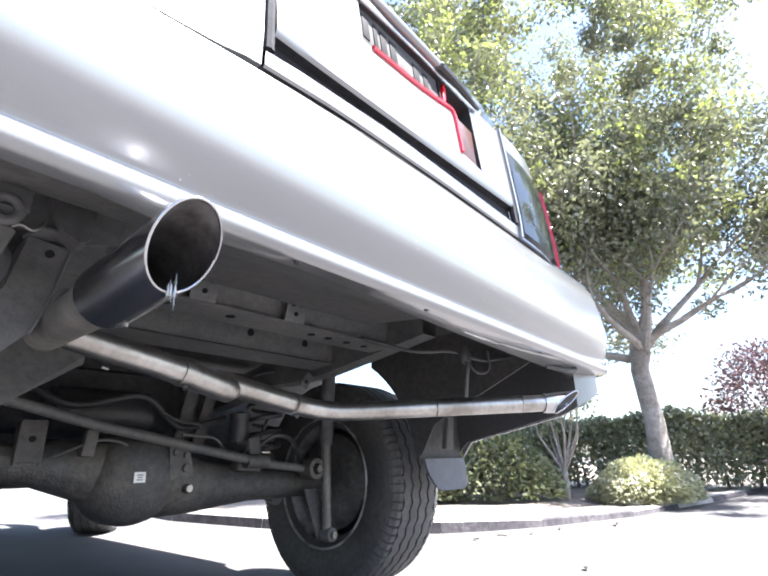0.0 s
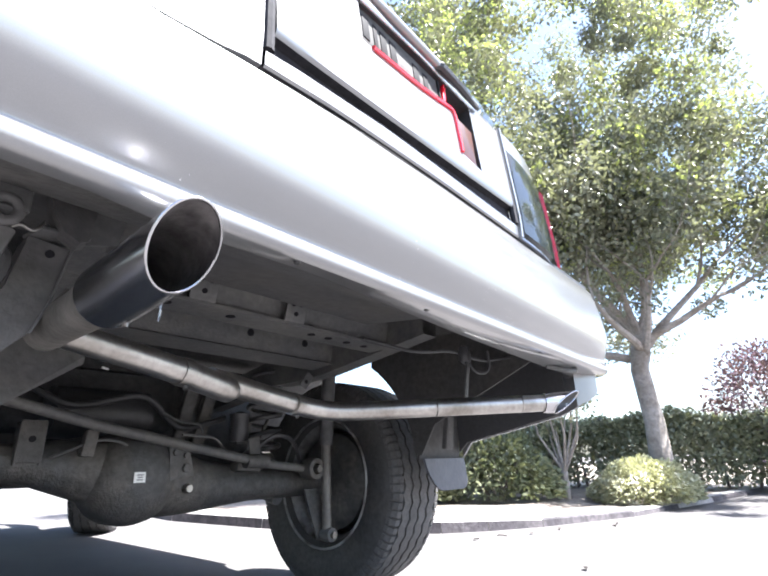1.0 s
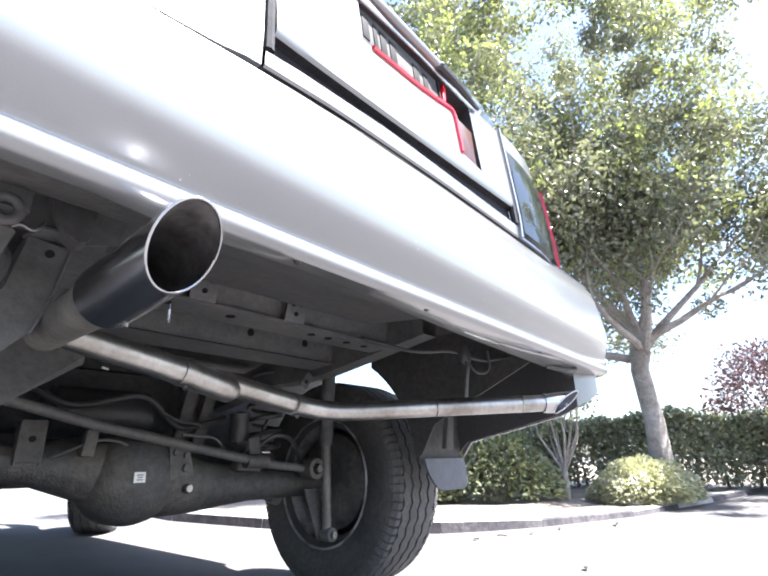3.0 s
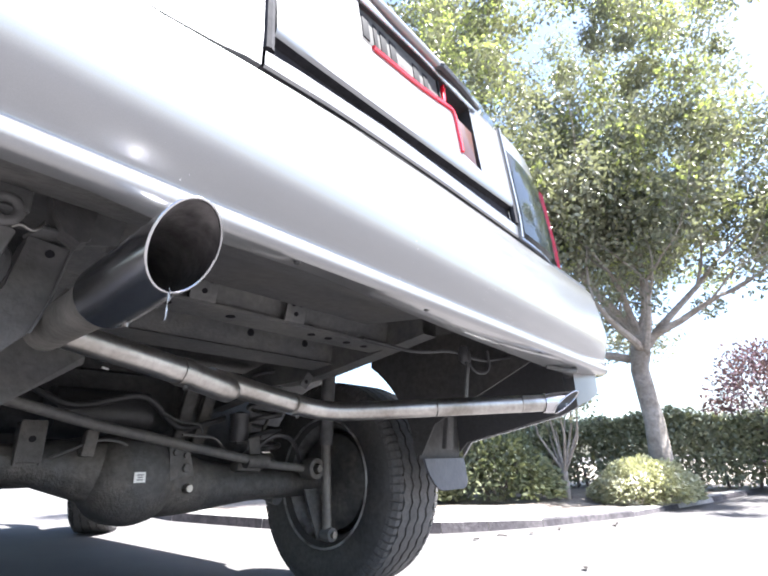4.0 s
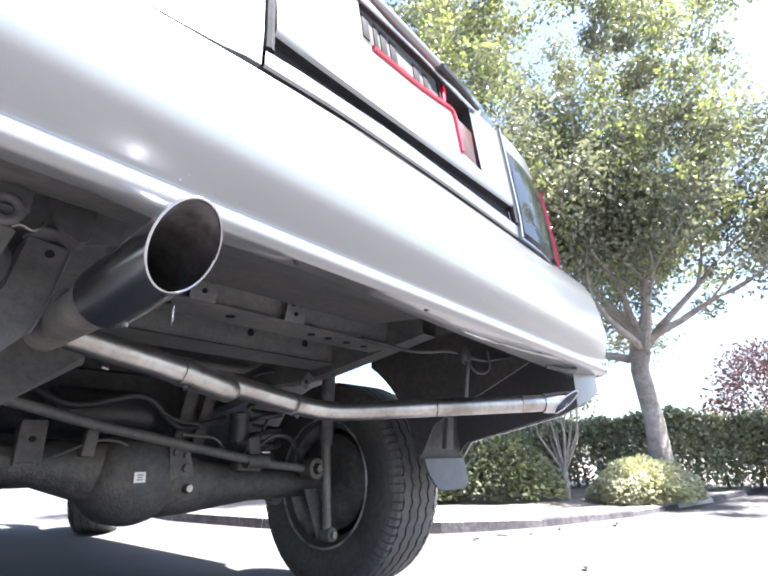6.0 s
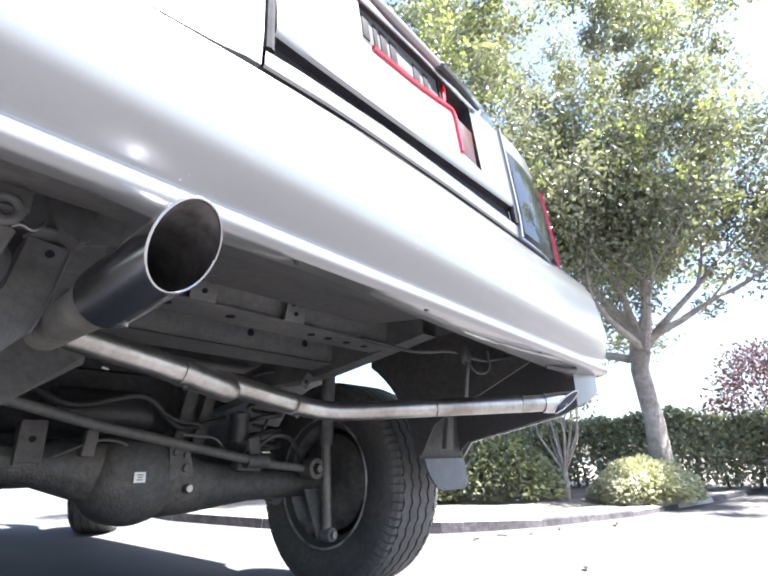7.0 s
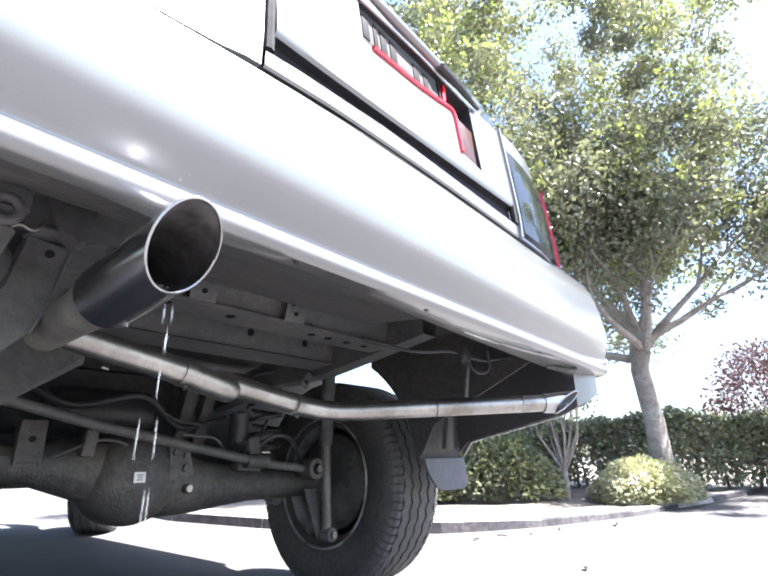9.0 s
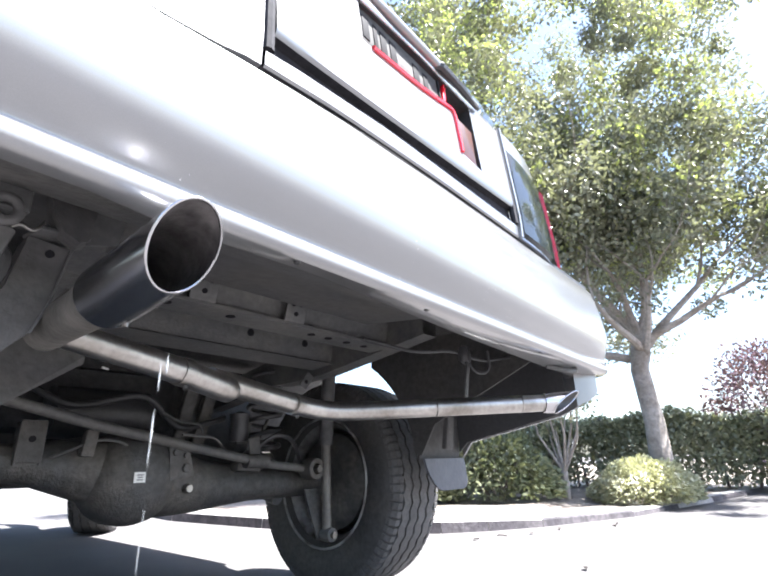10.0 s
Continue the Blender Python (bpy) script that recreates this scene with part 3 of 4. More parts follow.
def build_underbody():
    # frame rails
    for s in (1, -1):
        run = [(0.33, 0.826), (0.45, 0.808), (0.6, 0.785), (0.75, 0.762), (0.95, 0.752), (1.05, 0.755), (1.4, 0.70), (1.8, 0.62), (3.2, 0.60), (4.2, 0.66)]
        rows = [[(s * (0.45 + dx), y, z + dz) for y, z in run] for dx, dz in ((-0.03, -0.04), (0.03, -0.04), (0.03, 0.05), (-0.03, 0.05), (-0.03, -0.04))]
        part("frame_rail", sheet(rows), FRAME, suv, "dark painted steel frame rail", smooth=False)
    # rear and second crossmember with flanges
    rows = [[(x, y, z) for x in (-0.46, -0.2, 0.05, 0.25, 0.46)] for y, z in ((0.46, 0.84), (0.475, 0.775), (0.455, 0.772), (0.455, 0.764), (0.54, 0.762), (0.545, 0.84))]
    xm = part("rear_crossmember", sheet(rows, 0.003), FRAME, suv, "dusty pressed steel crossmember with bolt holes")
    rows = [[(x, y, z) for x in (-0.46, -0.2, 0.05, 0.25, 0.46)] for y, z in ((0.70, 0.84), (0.71, 0.755), (0.70, 0.75), (0.80, 0.742), (0.82, 0.84))]
    xm2 = part("crossmember", sheet(rows, 0.003), FRAME, suv, "dark pressed steel crossmember")
    for x, z in ((-0.19, 0.80), (0.055, 0.80)):
        pl = part("bracket_plate", boxed((x, 0.452, z), (0.06, 0.006, 0.06), (12, 0, 0), 0.002), FRAME, xm, "small grey bracket with bolt holes")
        for dx, dz in ((-0.012, 0.015), (0.012, 0.017), (0.0, -0.008)):
            part("hole", lathed([(0, -0.001), (0.006, -0.001), (0.006, 0.002)], (x + dx, 0.4475 - dz * 0.2, z + dz), "y", 10), DARKINK, pl)
    for x in (-0.25, -0.1, 0.14, 0.2, 0.27, 0.34):
        part("hole", lathed([(0, -0.001), (0.011, -0.001), (0.011, 0.002)], (x, 0.49, 0.7625), "z", 12), DARKINK, xm)
    for x in (-0.22, 0.1, 0.3):
        part("hole", lathed([(0, -0.001), (0.011, -0.001), (0.011, 0.002)], (x, 0.7035, 0.80), "y", 12), DARKINK, xm2)
    hb = part("hanger_bracket", boxed((0.395, 0.80, 0.705), (0.03, 0.006, 0.055), (0, 35, 0), 0.002), FRAME, suv, "small steel bracket with a hole")
    part("hole", lathed([(0, -0.001), (0.007, -0.001), (0.007, 0.002)], (0.39, 0.796, 0.70), "y", 10), DARKINK, hb)
    # plates over the spare wheel well
    part("rear_underfloor", sheet([[(x, y, z) for x in (-0.62, -0.3, 0.0, 0.3)] for y, z in ((0.058, 0.728), (0.16, 0.752), (0.20, 0.772), (0.22, 0.79), (0.44, 0.815))], 0.004), UNDER, suv, "dusty dark underfloor panel")
    # outrigger gusset plate and its post beside the tip
    part("hitch_gusset", plate([(-0.47, 0.55, 0.72), (-0.36, 0.55, 0.645), (-0.36, 0.55, 0.63), (-0.49, 0.52, 0.535), (-0.62, 0.52, 0.53), (-0.62, 0.55, 0.72)], 0.008, (0, 1, 0)), UNDER, suv, "grey steel gusset plate", smooth=False)
    post = part("hanger_post", plate([(-0.546, 0.25, 0.730), (-0.497, 0.25, 0.724), (-0.511, 0.25, 0.646), (-0.525, 0.25, 0.605), (-0.575, 0.25, 0.545), (-0.60, 0.25, 0.56), (-0.558, 0.25, 0.66)], 0.05, (0, 1, 0)), UNDER, suv, "grey steel hanger post", smooth=False)
    part("flange", plate([(-0.497, 0.246, 0.727), (-0.494, 0.246, 0.727), (-0.508, 0.246, 0.646), (-0.522, 0.246, 0.605), (-0.525, 0.246, 0.605), (-0.511, 0.246, 0.646)], 0.06, (0, 1, 0)), FRAME, post, "", smooth=False)
    part("hole", lathed([(0, -0.001), (0.0055, -0.001), (0.0055, 0.002)], (-0.520, 0.249, 0.712), "y", 12), DARKINK, post)
    part("post_ledge", boxed((-0.516, 0.245, 0.735), (0.062, 0.05, 0.006), (0, -6, 8), 0.002), FRAME, post, "folded ledge with a slot")
    part("hole", lathed([(0, -0.001), (0.007, -0.001), (0.007, 0.002)], (-0.513, 0.232, 0.7315), "z", 12), DARKINK, post)
    # rounded pocket pressed into the body behind the bumper
    cup = [(-0.540, 0.785), (-0.536, 0.752), (-0.522, 0.727), (-0.503, 0.717), (-0.494, 0.722), (-0.490, 0.745), (-0.484, 0.775), (-0.482, 0.80), (-0.54, 0.80)]
    part("bumper_stay", plate([(x, 0.195 + 0.3 * (z - 0.717), z) for x, z in cup], 0.035, (0.1, 1, 0)), UNDER, suv, "rounded dusty stay behind the bumper")
    part("inner_gusset", plate([(-0.482, 0.25, 0.820), (-0.433, 0.25, 0.792), (-0.440, 0.25, 0.750), (-0.490, 0.25, 0.735)], 0.006, (0, 1, 0)), FRAME, suv, "small folded gusset", smooth=False)
    part("bumper_arm", plate([(-0.47, 0.12, 0.775), (-0.425, 0.12, 0.772), (-0.40, 0.32, 0.80), (-0.46, 0.32, 0.815)], 0.006, (0, 0, 1)), FRAME, suv, "flat grey steel bumper arm", smooth=False)
    eye = [(-0.592 + 0.013 * math.cos(a), 0.15, 0.714 + 0.014 * math.sin(a)) for a in (2 * math.pi * k / 20 for k in range(21))]
    hook = part("tow_eye", tubed(eye, 0.006, 10, False), UNDER, suv, "forged tow eye")
    part("shank", boxed((-0.598, 0.165, 0.66), (0.026, 0.012, 0.08), (10, 14, 0), 0.004), UNDER, hook)
    part("plate", boxed((-0.592, 0.17, 0.755), (0.05, 0.012, 0.07), (-8, 0, 0), 0.004), FRAME, hook)
    part("harness", tubed(rounded([(-0.575, 0.2, 0.715), (-0.567, 0.2, 0.722), (-0.553, 0.2, 0.716), (-0.546, 0.2, 0.726), (-0.54, 0.22, 0.74)], 0.01), 0.0022, 8), BOLT, suv, "thin bent spring clip")
    part("harness", tubed(rounded([(-0.60, 0.24, 0.69), (-0.572, 0.23, 0.70), (-0.566, 0.23, 0.675), (-0.575, 0.24, 0.65)], 0.02), 0.008, 8), BLACK, suv, "black wiring harness")
    # fuel tank, canister and boxes ahead of the axle
    part("fuel_tank", boxed((-0.05, 1.75, 0.66), (0.62, 0.8, 0.22), (0, 0, 0), 0.05), UNDER, suv, "dark fuel tank")
    # dark block added to shut out the bright view past the axle
    part("dark_filler_block", boxed((0.0, 1.47, 0.61), (1.26, 0.08, 0.44), (0, 0, 0), 0.03), UNDER, suv, "dark filler block ahead of the axle")


build_underbody()


def build_axle():
    axle = part("axle_housing", tubed([(-0.70, YR, 0.455), (-0.42, YR, 0.463), (-0.30, YR, 0.460), (-0.19, YR, 0.450), (0.02, YR, 0.42), (0.16, YR, 0.388), (0.36, YR, 0.383), (0.70, YR, 0.380)],
                               [0.040, 0.042, 0.046, 0.074, 0.116, 0.078, 0.052, 0.048], 24), CAST, suv, "dirty cast iron rear axle")
    diff = part("differential_cover", lathed([(0.128, 0.05), (0.127, -0.02), (0.121, -0.05), (0.112, -0.068), (0.098, -0.086), (0.078, -0.102), (0.05, -0.114), (0.025, -0.119), (0.0, -0.12)], (-0.035, YR - 0.01, 0.422), "y", 36), CAST, axle, "rounded differential cover")
    st = part("sticker", boxed((-0.062, YR - 0.134, 0.420), (0.030, 0.002, 0.026), (-4, 0, 2), 0), WHITE, diff, "small white label with dark marks", smooth=False)
    for dz, long in ((0.006, 0.018), (0.0, 0.013), (-0.006, 0.016)):
        part("bar", boxed((-0.062, YR - 0.1355, 0.420 + dz), (long, 0.001, 0.0025), (-4, 0, 2), 0), FRAME, st, smooth=False)
    part("drain_plug", lathed([(0, -0.014), (0.010, -0.014), (0.013, -0.006), (0.013, 0.01)], (0.09, YR - 0.105, 0.385), "y", 8), BOLT, axle, "bright zinc filler plug")
    br = part("bracket", boxed((-0.30, YR - 0.055, 0.51), (0.055, 0.012, 0.10), (0, 0, 0), 0.003), CAST, axle, "folded steel bracket on the axle")
    for dx in (-0.026, 0.026):
        part("flange", boxed((-0.30 + dx, YR - 0.04, 0.505), (0.005, 0.04, 0.10), (0, 0, 0), 0.001), FRAME, br)
    part("hole", lathed([(0, -0.001), (0.008, -0.001), (0.008, 0.002)], (-0.30, YR - 0.0615, 0.515), "y", 12), DARKINK, br)
    part("bracket", boxed((0.05, YR - 0.09, 0.44), (0.05, 0.03, 0.08), (0, 10, 0), 0.006), CAST, axle)
    pb = part("bracket", plate([(0.016, 0.93, 0.512), (0.074, 0.93, 0.500), (0.098, 0.93, 0.420), (0.028, 0.93, 0.408)], 0.07, (0, 1, 0)), CAST, axle, "welded bracket plate beside the cover", smooth=False)
    for x, z, r in ((0.036, 0.482, 0.009), (0.066, 0.474, 0.007), (0.070, 0.440, 0.011)):
        part("bolt", lathed([(0, -0.008), (r, -0.008), (r * 1.2, 0.001)], (x, 0.929, z), "y", 6), CAST, pb)
    part("bracket", boxed((-0.185, 0.955, 0.505), (0.030, 0.03, 0.065), (0, 6, 0), 0.004), CAST, axle, "small tab carrying the brake line")
    part("bracket", boxed((0.31, 0.99, 0.437), (0.09, 0.05, 0.025), (0, 4, 0), 0.006), CAST, axle)
    # panhard rod
    rod = part("track_rod", tubed([(-0.46, 0.90, 0.612), (-0.19, 0.91, 0.547), (0.09, 0.92, 0.494), (0.37, 0.935, 0.444), (0.53, 0.94, 0.427)], 0.0135, 14), FRAME, suv, "steel track rod across the axle")
    part("bushing", lathed([(0.018, -0.03), (0.034, -0.03), (0.036, -0.02), (0.036, 0.02), (0.034, 0.03), (0.018, 0.03)], (0.541, 0.93, 0.426), "y", 20), CAST, rod, "round rubber bushing")
    part("bolt", lathed([(0, -0.045), (0.012, -0.045), (0.014, -0.03), (0.014, 0.03)], (0.541, 0.93, 0.426), "y", 6), BOLT, rod)
    part("clamp", lathed([(0.0, -0.04), (0.021, -0.04), (0.021, 0.04), (0, 0.04)], (0.31, 0.933, 0.455), "x", 14), CAST, rod)
    # brake line
    part("brake_line", tubed(rounded([(-0.26, 0.98, 0.47), (-0.2, 0.95, 0.50), (-0.16, 0.95, 0.515), (-0.1, 0.95, 0.51), (-0.05, 0.97, 0.47)], 0.03), 0.004, 8), FRAME, axle, "thin steel brake line")
    part("brake_line", tubed(rounded([(0.05, 0.93, 0.53), (0.16, 0.93, 0.525), (0.2, 0.95, 0.49), (0.34, 1.0, 0.43)], 0.03), 0.004, 8), FRAME, axle)
    # right and left shock absorber, coil spring, arms
    for s in (1, -1):
        sh = part("shock_absorber", tubed([(s * 0.579, 0.90, 0.505), (s * 0.578, 0.885, 0.86)], 0.025, 18), UNDER, suv, "dark shock absorber with bright piston tube")
        part("piston_tube", tubed([(s * 0.592, 0.90, 0.225), (s * 0.580, 0.90, 0.52)], 0.0165, 16), DULL, sh, "dusty grey steel tube")
        part("shock_eye", lathed([(0.0, -0.022), (0.022, -0.022), (0.024, 0), (0.022, 0.022), (0.0, 0.022)], (s * 0.593, 0.895, 0.215), "y", 16), FRAME, sh, "rubber-bushed eye")
        part("bolt", lathed([(0, -0.034), (0.011, -0.034), (0.012, -0.02)], (s * 0.593, 0.895, 0.215), "y", 6), BOLT, sh)
        part("shock_bracket", plate([(s * 0.52, 0.94, 0.36), (s * 0.58, 0.94, 0.36), (s * 0.625, 0.92, 0.24), (s * 0.61, 0.92, 0.19), (s * 0.57, 0.92, 0.20)], 0.01, (0, 1, 0)), CAST, axle, "steel shock bracket", smooth=False)
        pts = []
        for k in range(0, 121):
            a = k / 120 * 6 * 2 * math.pi
            pts.append((s * 0.43 + 0.058 * math.cos(a), YR + 0.02 + 0.058 * math.sin(a), 0.46 + 0.32 * k / 120))
        part("coil_spring", tubed(pts, 0.0085, 8), BLACK, suv, "dark coil spring")
        part("spring_seat", lathed([(0, 0.0), (0.075, 0.0), (0.08, 0.012), (0.05, 0.02), (0.035, 0.05), (0, 0.055)], (s * 0.43, YR + 0.02, 0.43), "z", 20), CAST, axle, "pressed spring seat")
        part("trailing_arm", tubed([(s * 0.50, 1.06, 0.33), (s * 0.46, 1.75, 0.50)], 0.024, 12), FRAME, suv, "steel trailing arm")
    part("brake_hose", tubed(rounded([(0.36, 1.0, 0.50), (0.40, 0.97, 0.54), (0.46, 0.96, 0.535), (0.52, 0.99, 0.50), (0.56, 1.02, 0.45)], 0.04), 0.008, 8), BLACK, suv, "black rubber brake hose")
    part("hose_bracket", boxed((0.34, 0.99, 0.50), (0.045, 0.008, 0.06), (0, -10, 0), 0.002), FRAME, axle, "grey tab holding the brake hose")
    part("bump_stop", lathed([(0, 0), (0.03, 0), (0.034, 0.02), (0.03, 0.06), (0.035, 0.09), (0, 0.1)], (0.315, YR, 0.52), "z", 18), BLACK, suv, "black rubber bump stop")
    for x in (0.172, 0.243):
        part("driveline_post", boxed((x, 1.16, 0.61), (0.045, 0.03, 0.24), (6, 8, 0), 0.008), CAST, suv, "grey steel strut")
    part("fuel_canister", tubed([(-0.22, 1.2, 0.60), (0.05, 1.2, 0.60)], 0.075, 20), BLACK, suv, "black vapour canister")
    stop = part("stop_bracket", boxed((0.36, 1.09, 0.553), (0.062, 0.012, 0.075), (0, -6, 0), 0.004), FRAME, suv, "grey bracket with a bolt hole")
    part("hole", lathed([(0, -0.001), (0.006, -0.001), (0.006, 0.002)], (0.355, 1.0835, 0.535), "y", 12), DARKINK, stop)
    part("brake_line", tubed(rounded([(0.05, 1.06, 0.60), (0.10, 1.05, 0.575), (0.17, 1.05, 0.572), (0.19, 1.06, 0.545)], 0.02), 0.004, 8), FRAME, suv, "thin steel brake line")
    for a, b, r in (((0.40, 1.06, 0.60), (0.47, 1.05, 0.61), 0.005), ((0.42, 1.05, 0.555), (0.49, 1.05, 0.565), 0.006), ((0.40, 1.05, 0.53), (0.44, 1.06, 0.60), 0.006)):
        part("hose", tubed([a, b], r, 8), FRAME, suv, "thin grey pipe beside the spring")
    part("tag", boxed((-0.124, 1.10, 0.722), (0.020, 0.002, 0.007), (0, 12, 0), 0), WHITE, suv, "small white tag", smooth=False)
    part("hose", tubed(rounded([(-0.3, 1.12, 0.66), (-0.2, 1.08, 0.60), (0.0, 1.08, 0.66), (0.12, 1.1, 0.55), (0.3, 1.12, 0.6)], 0.06), 0.010, 10), BLACK, suv, "black rubber hose")


build_axle()


def build_exhaust():
    # cross pipe, its sleeve, and the branch to the far corner
    T, B, C = (-0.478, 0.315, 0.628), (0.195, 0.49, 0.568), (0.735, 0.115, 0.598)
    pipe = part("exhaust_pipe", tubed(rounded([(-0.16, 0.45, 0.612), (0.06, 0.487, 0.586), B, (0.5, 0.28, 0.585), C], 0.07), 0.024, 20), STEEL, suv, "stained stainless exhaust pipe")
    part("sleeve", tubed([T, (-0.328, 0.356, 0.613), (-0.26, 0.371, 0.604), (-0.165, 0.399, 0.5895), (-0.142, 0.405, 0.586), (-0.131, 0.408, 0.5845), (-0.126, 0.4095, 0.584)], [0.0205, 0.022, 0.0235, 0.0255, 0.0245, 0.019, 0.010], 24), STEEL, pipe, "wider pipe sleeve with a weld")
    for p, r in (((-0.256, 0.372, 0.6035), 0.0252), ((0.09, 0.485, 0.581), 0.0265)):
        part("clamp_band", tubed([Vector(p) - Vector((0.012, 0.003, -0.001)), Vector(p) + Vector((0.012, 0.003, -0.001))], r, 18), STEEL, pipe, "pipe clamp")
        part("clamp_bolt", tubed([Vector(p) + Vector((0, -0.01, -r)), Vector(p) + Vector((0, -0.012, -r - 0.006))], 0.004, 8), BOLT, pipe)
    for u in (0.10, 0.34, 0.62, 0.86):
        q0, q1 = Vector(B), Vector(C)
        c = q0.lerp(q1, 0.2 + 0.75 * u)
        d = (q1 - q0).normalized()
        if u in (0.34, 0.86):
            part("weld_bead", tubed([c - d * 0.003, c, c + d * 0.003], [0.0235, 0.0256, 0.0235], 20), STEEL, pipe, "rough weld bead")
    # slash-cut tip
    def slashed(r, y0, y1, cut, sides=48):
        """Tube along y about the tip axis; the rear end is cut on a slope."""
        rows = []
        for u in (0, 0.25, 0.5, 0.75, 1):
            row = []
            for k in range(sides):
                a = 2 * math.pi * k / sides
                x, z = r * math.cos(a), r * math.sin(a)
                end = y0 - cut * z + 0.28 * x
                row.append((-0.486 + x, end + (y1 - end) * u, 0.641 + z - 0.02 * (u - 0.0) * 0.5))
            rows.append(row)
        return rows
    R = 0.0374
    tip = part("exhaust_tip", sheet(slashed(R, -0.050, 0.115, 0.86), 0, True), CHROME, pipe, "large polished slash-cut exhaust tip")
    part("tip_inside", sheet(slashed(R - 0.002, -0.050, 0.11, 0.86), 0, True), SOOT, tip, "sooty grey inside of the tip")
    rim = [Vector(p) for p in slashed(R - 0.001, -0.051, 0.115, 0.86)[0]]
    part("rolled_edge", tubed(rim + [rim[0]], 0.0013, 8, False), CHROME, tip, "bright rolled edge")
    part("tip_neck", tubed([(-0.486, 0.105, 0.632), (-0.486, 0.120, 0.632), (-0.486, 0.22, 0.630), (-0.486, 0.33, 0.628)], [0.0350, 0.0300, 0.0280, 0.0270], 28), DULL, pipe, "stainless neck of the tip")
    part("tip_bolt", lathed([(0, -0.005), (0.003, -0.005), (0.0035, 0.002)], (-0.470, 0.10, 0.600), "z", 8), BOLT, tip)
    # far tip under the corner, cut on a slope
    d = Vector((0.80, -0.58, 0.06)).normalized()
    up = Vector((0, 0, 1))
    side = d.cross(up).normalized()
    def far_ring(r, along, cut):
        out = []
        for k in range(32):
            a = 2 * math.pi * k / 32
            u, v = r * math.cos(a), r * math.sin(a)
            out.append(Vector(C) + d * (along + cut * (1.25 * v - 1.15 * u)) + side * u + up * v)
        return out
    far = part("exhaust_tip", sheet([far_ring(0.027, -0.03, 0), far_ring(0.030, 0.0, 0), far_ring(0.030, 0.05, 1.1)], 0, True), CHROME, pipe, "polished exhaust tip under the corner")
    part("tip_inside", sheet([far_ring(0.001, -0.01, 0), far_ring(0.027, -0.01, 0), far_ring(0.0288, 0.049, 1.1)], 0, True), BLACK, far, "sooty inside of the tip")
    edge = far_ring(0.0295, 0.05, 1.1)
    part("rolled_edge", tubed(edge + [edge[0]], 0.0022, 8, False), CHROME, far, "bright rolled edge")
    part("hanger", tubed(rounded([(0.52, 0.27, 0.60), (0.525, 0.265, 0.66), (0.53, 0.26, 0.70), (0.55, 0.28, 0.73)], 0.02), 0.006, 8), FRAME, pipe, "steel hanger rod")
    part("hanger_rubber", boxed((0.55, 0.28, 0.735), (0.05, 0.03, 0.05), (0, 0, 20), 0.01), BLACK, pipe, "black rubber hanger")
    part("pipe_bracket", boxed((0.545, 0.262, 0.59), (0.05, 0.012, 0.035), (0, 0, -35), 0.003), STEEL, pipe, "welded bracket")


build_exhaust()


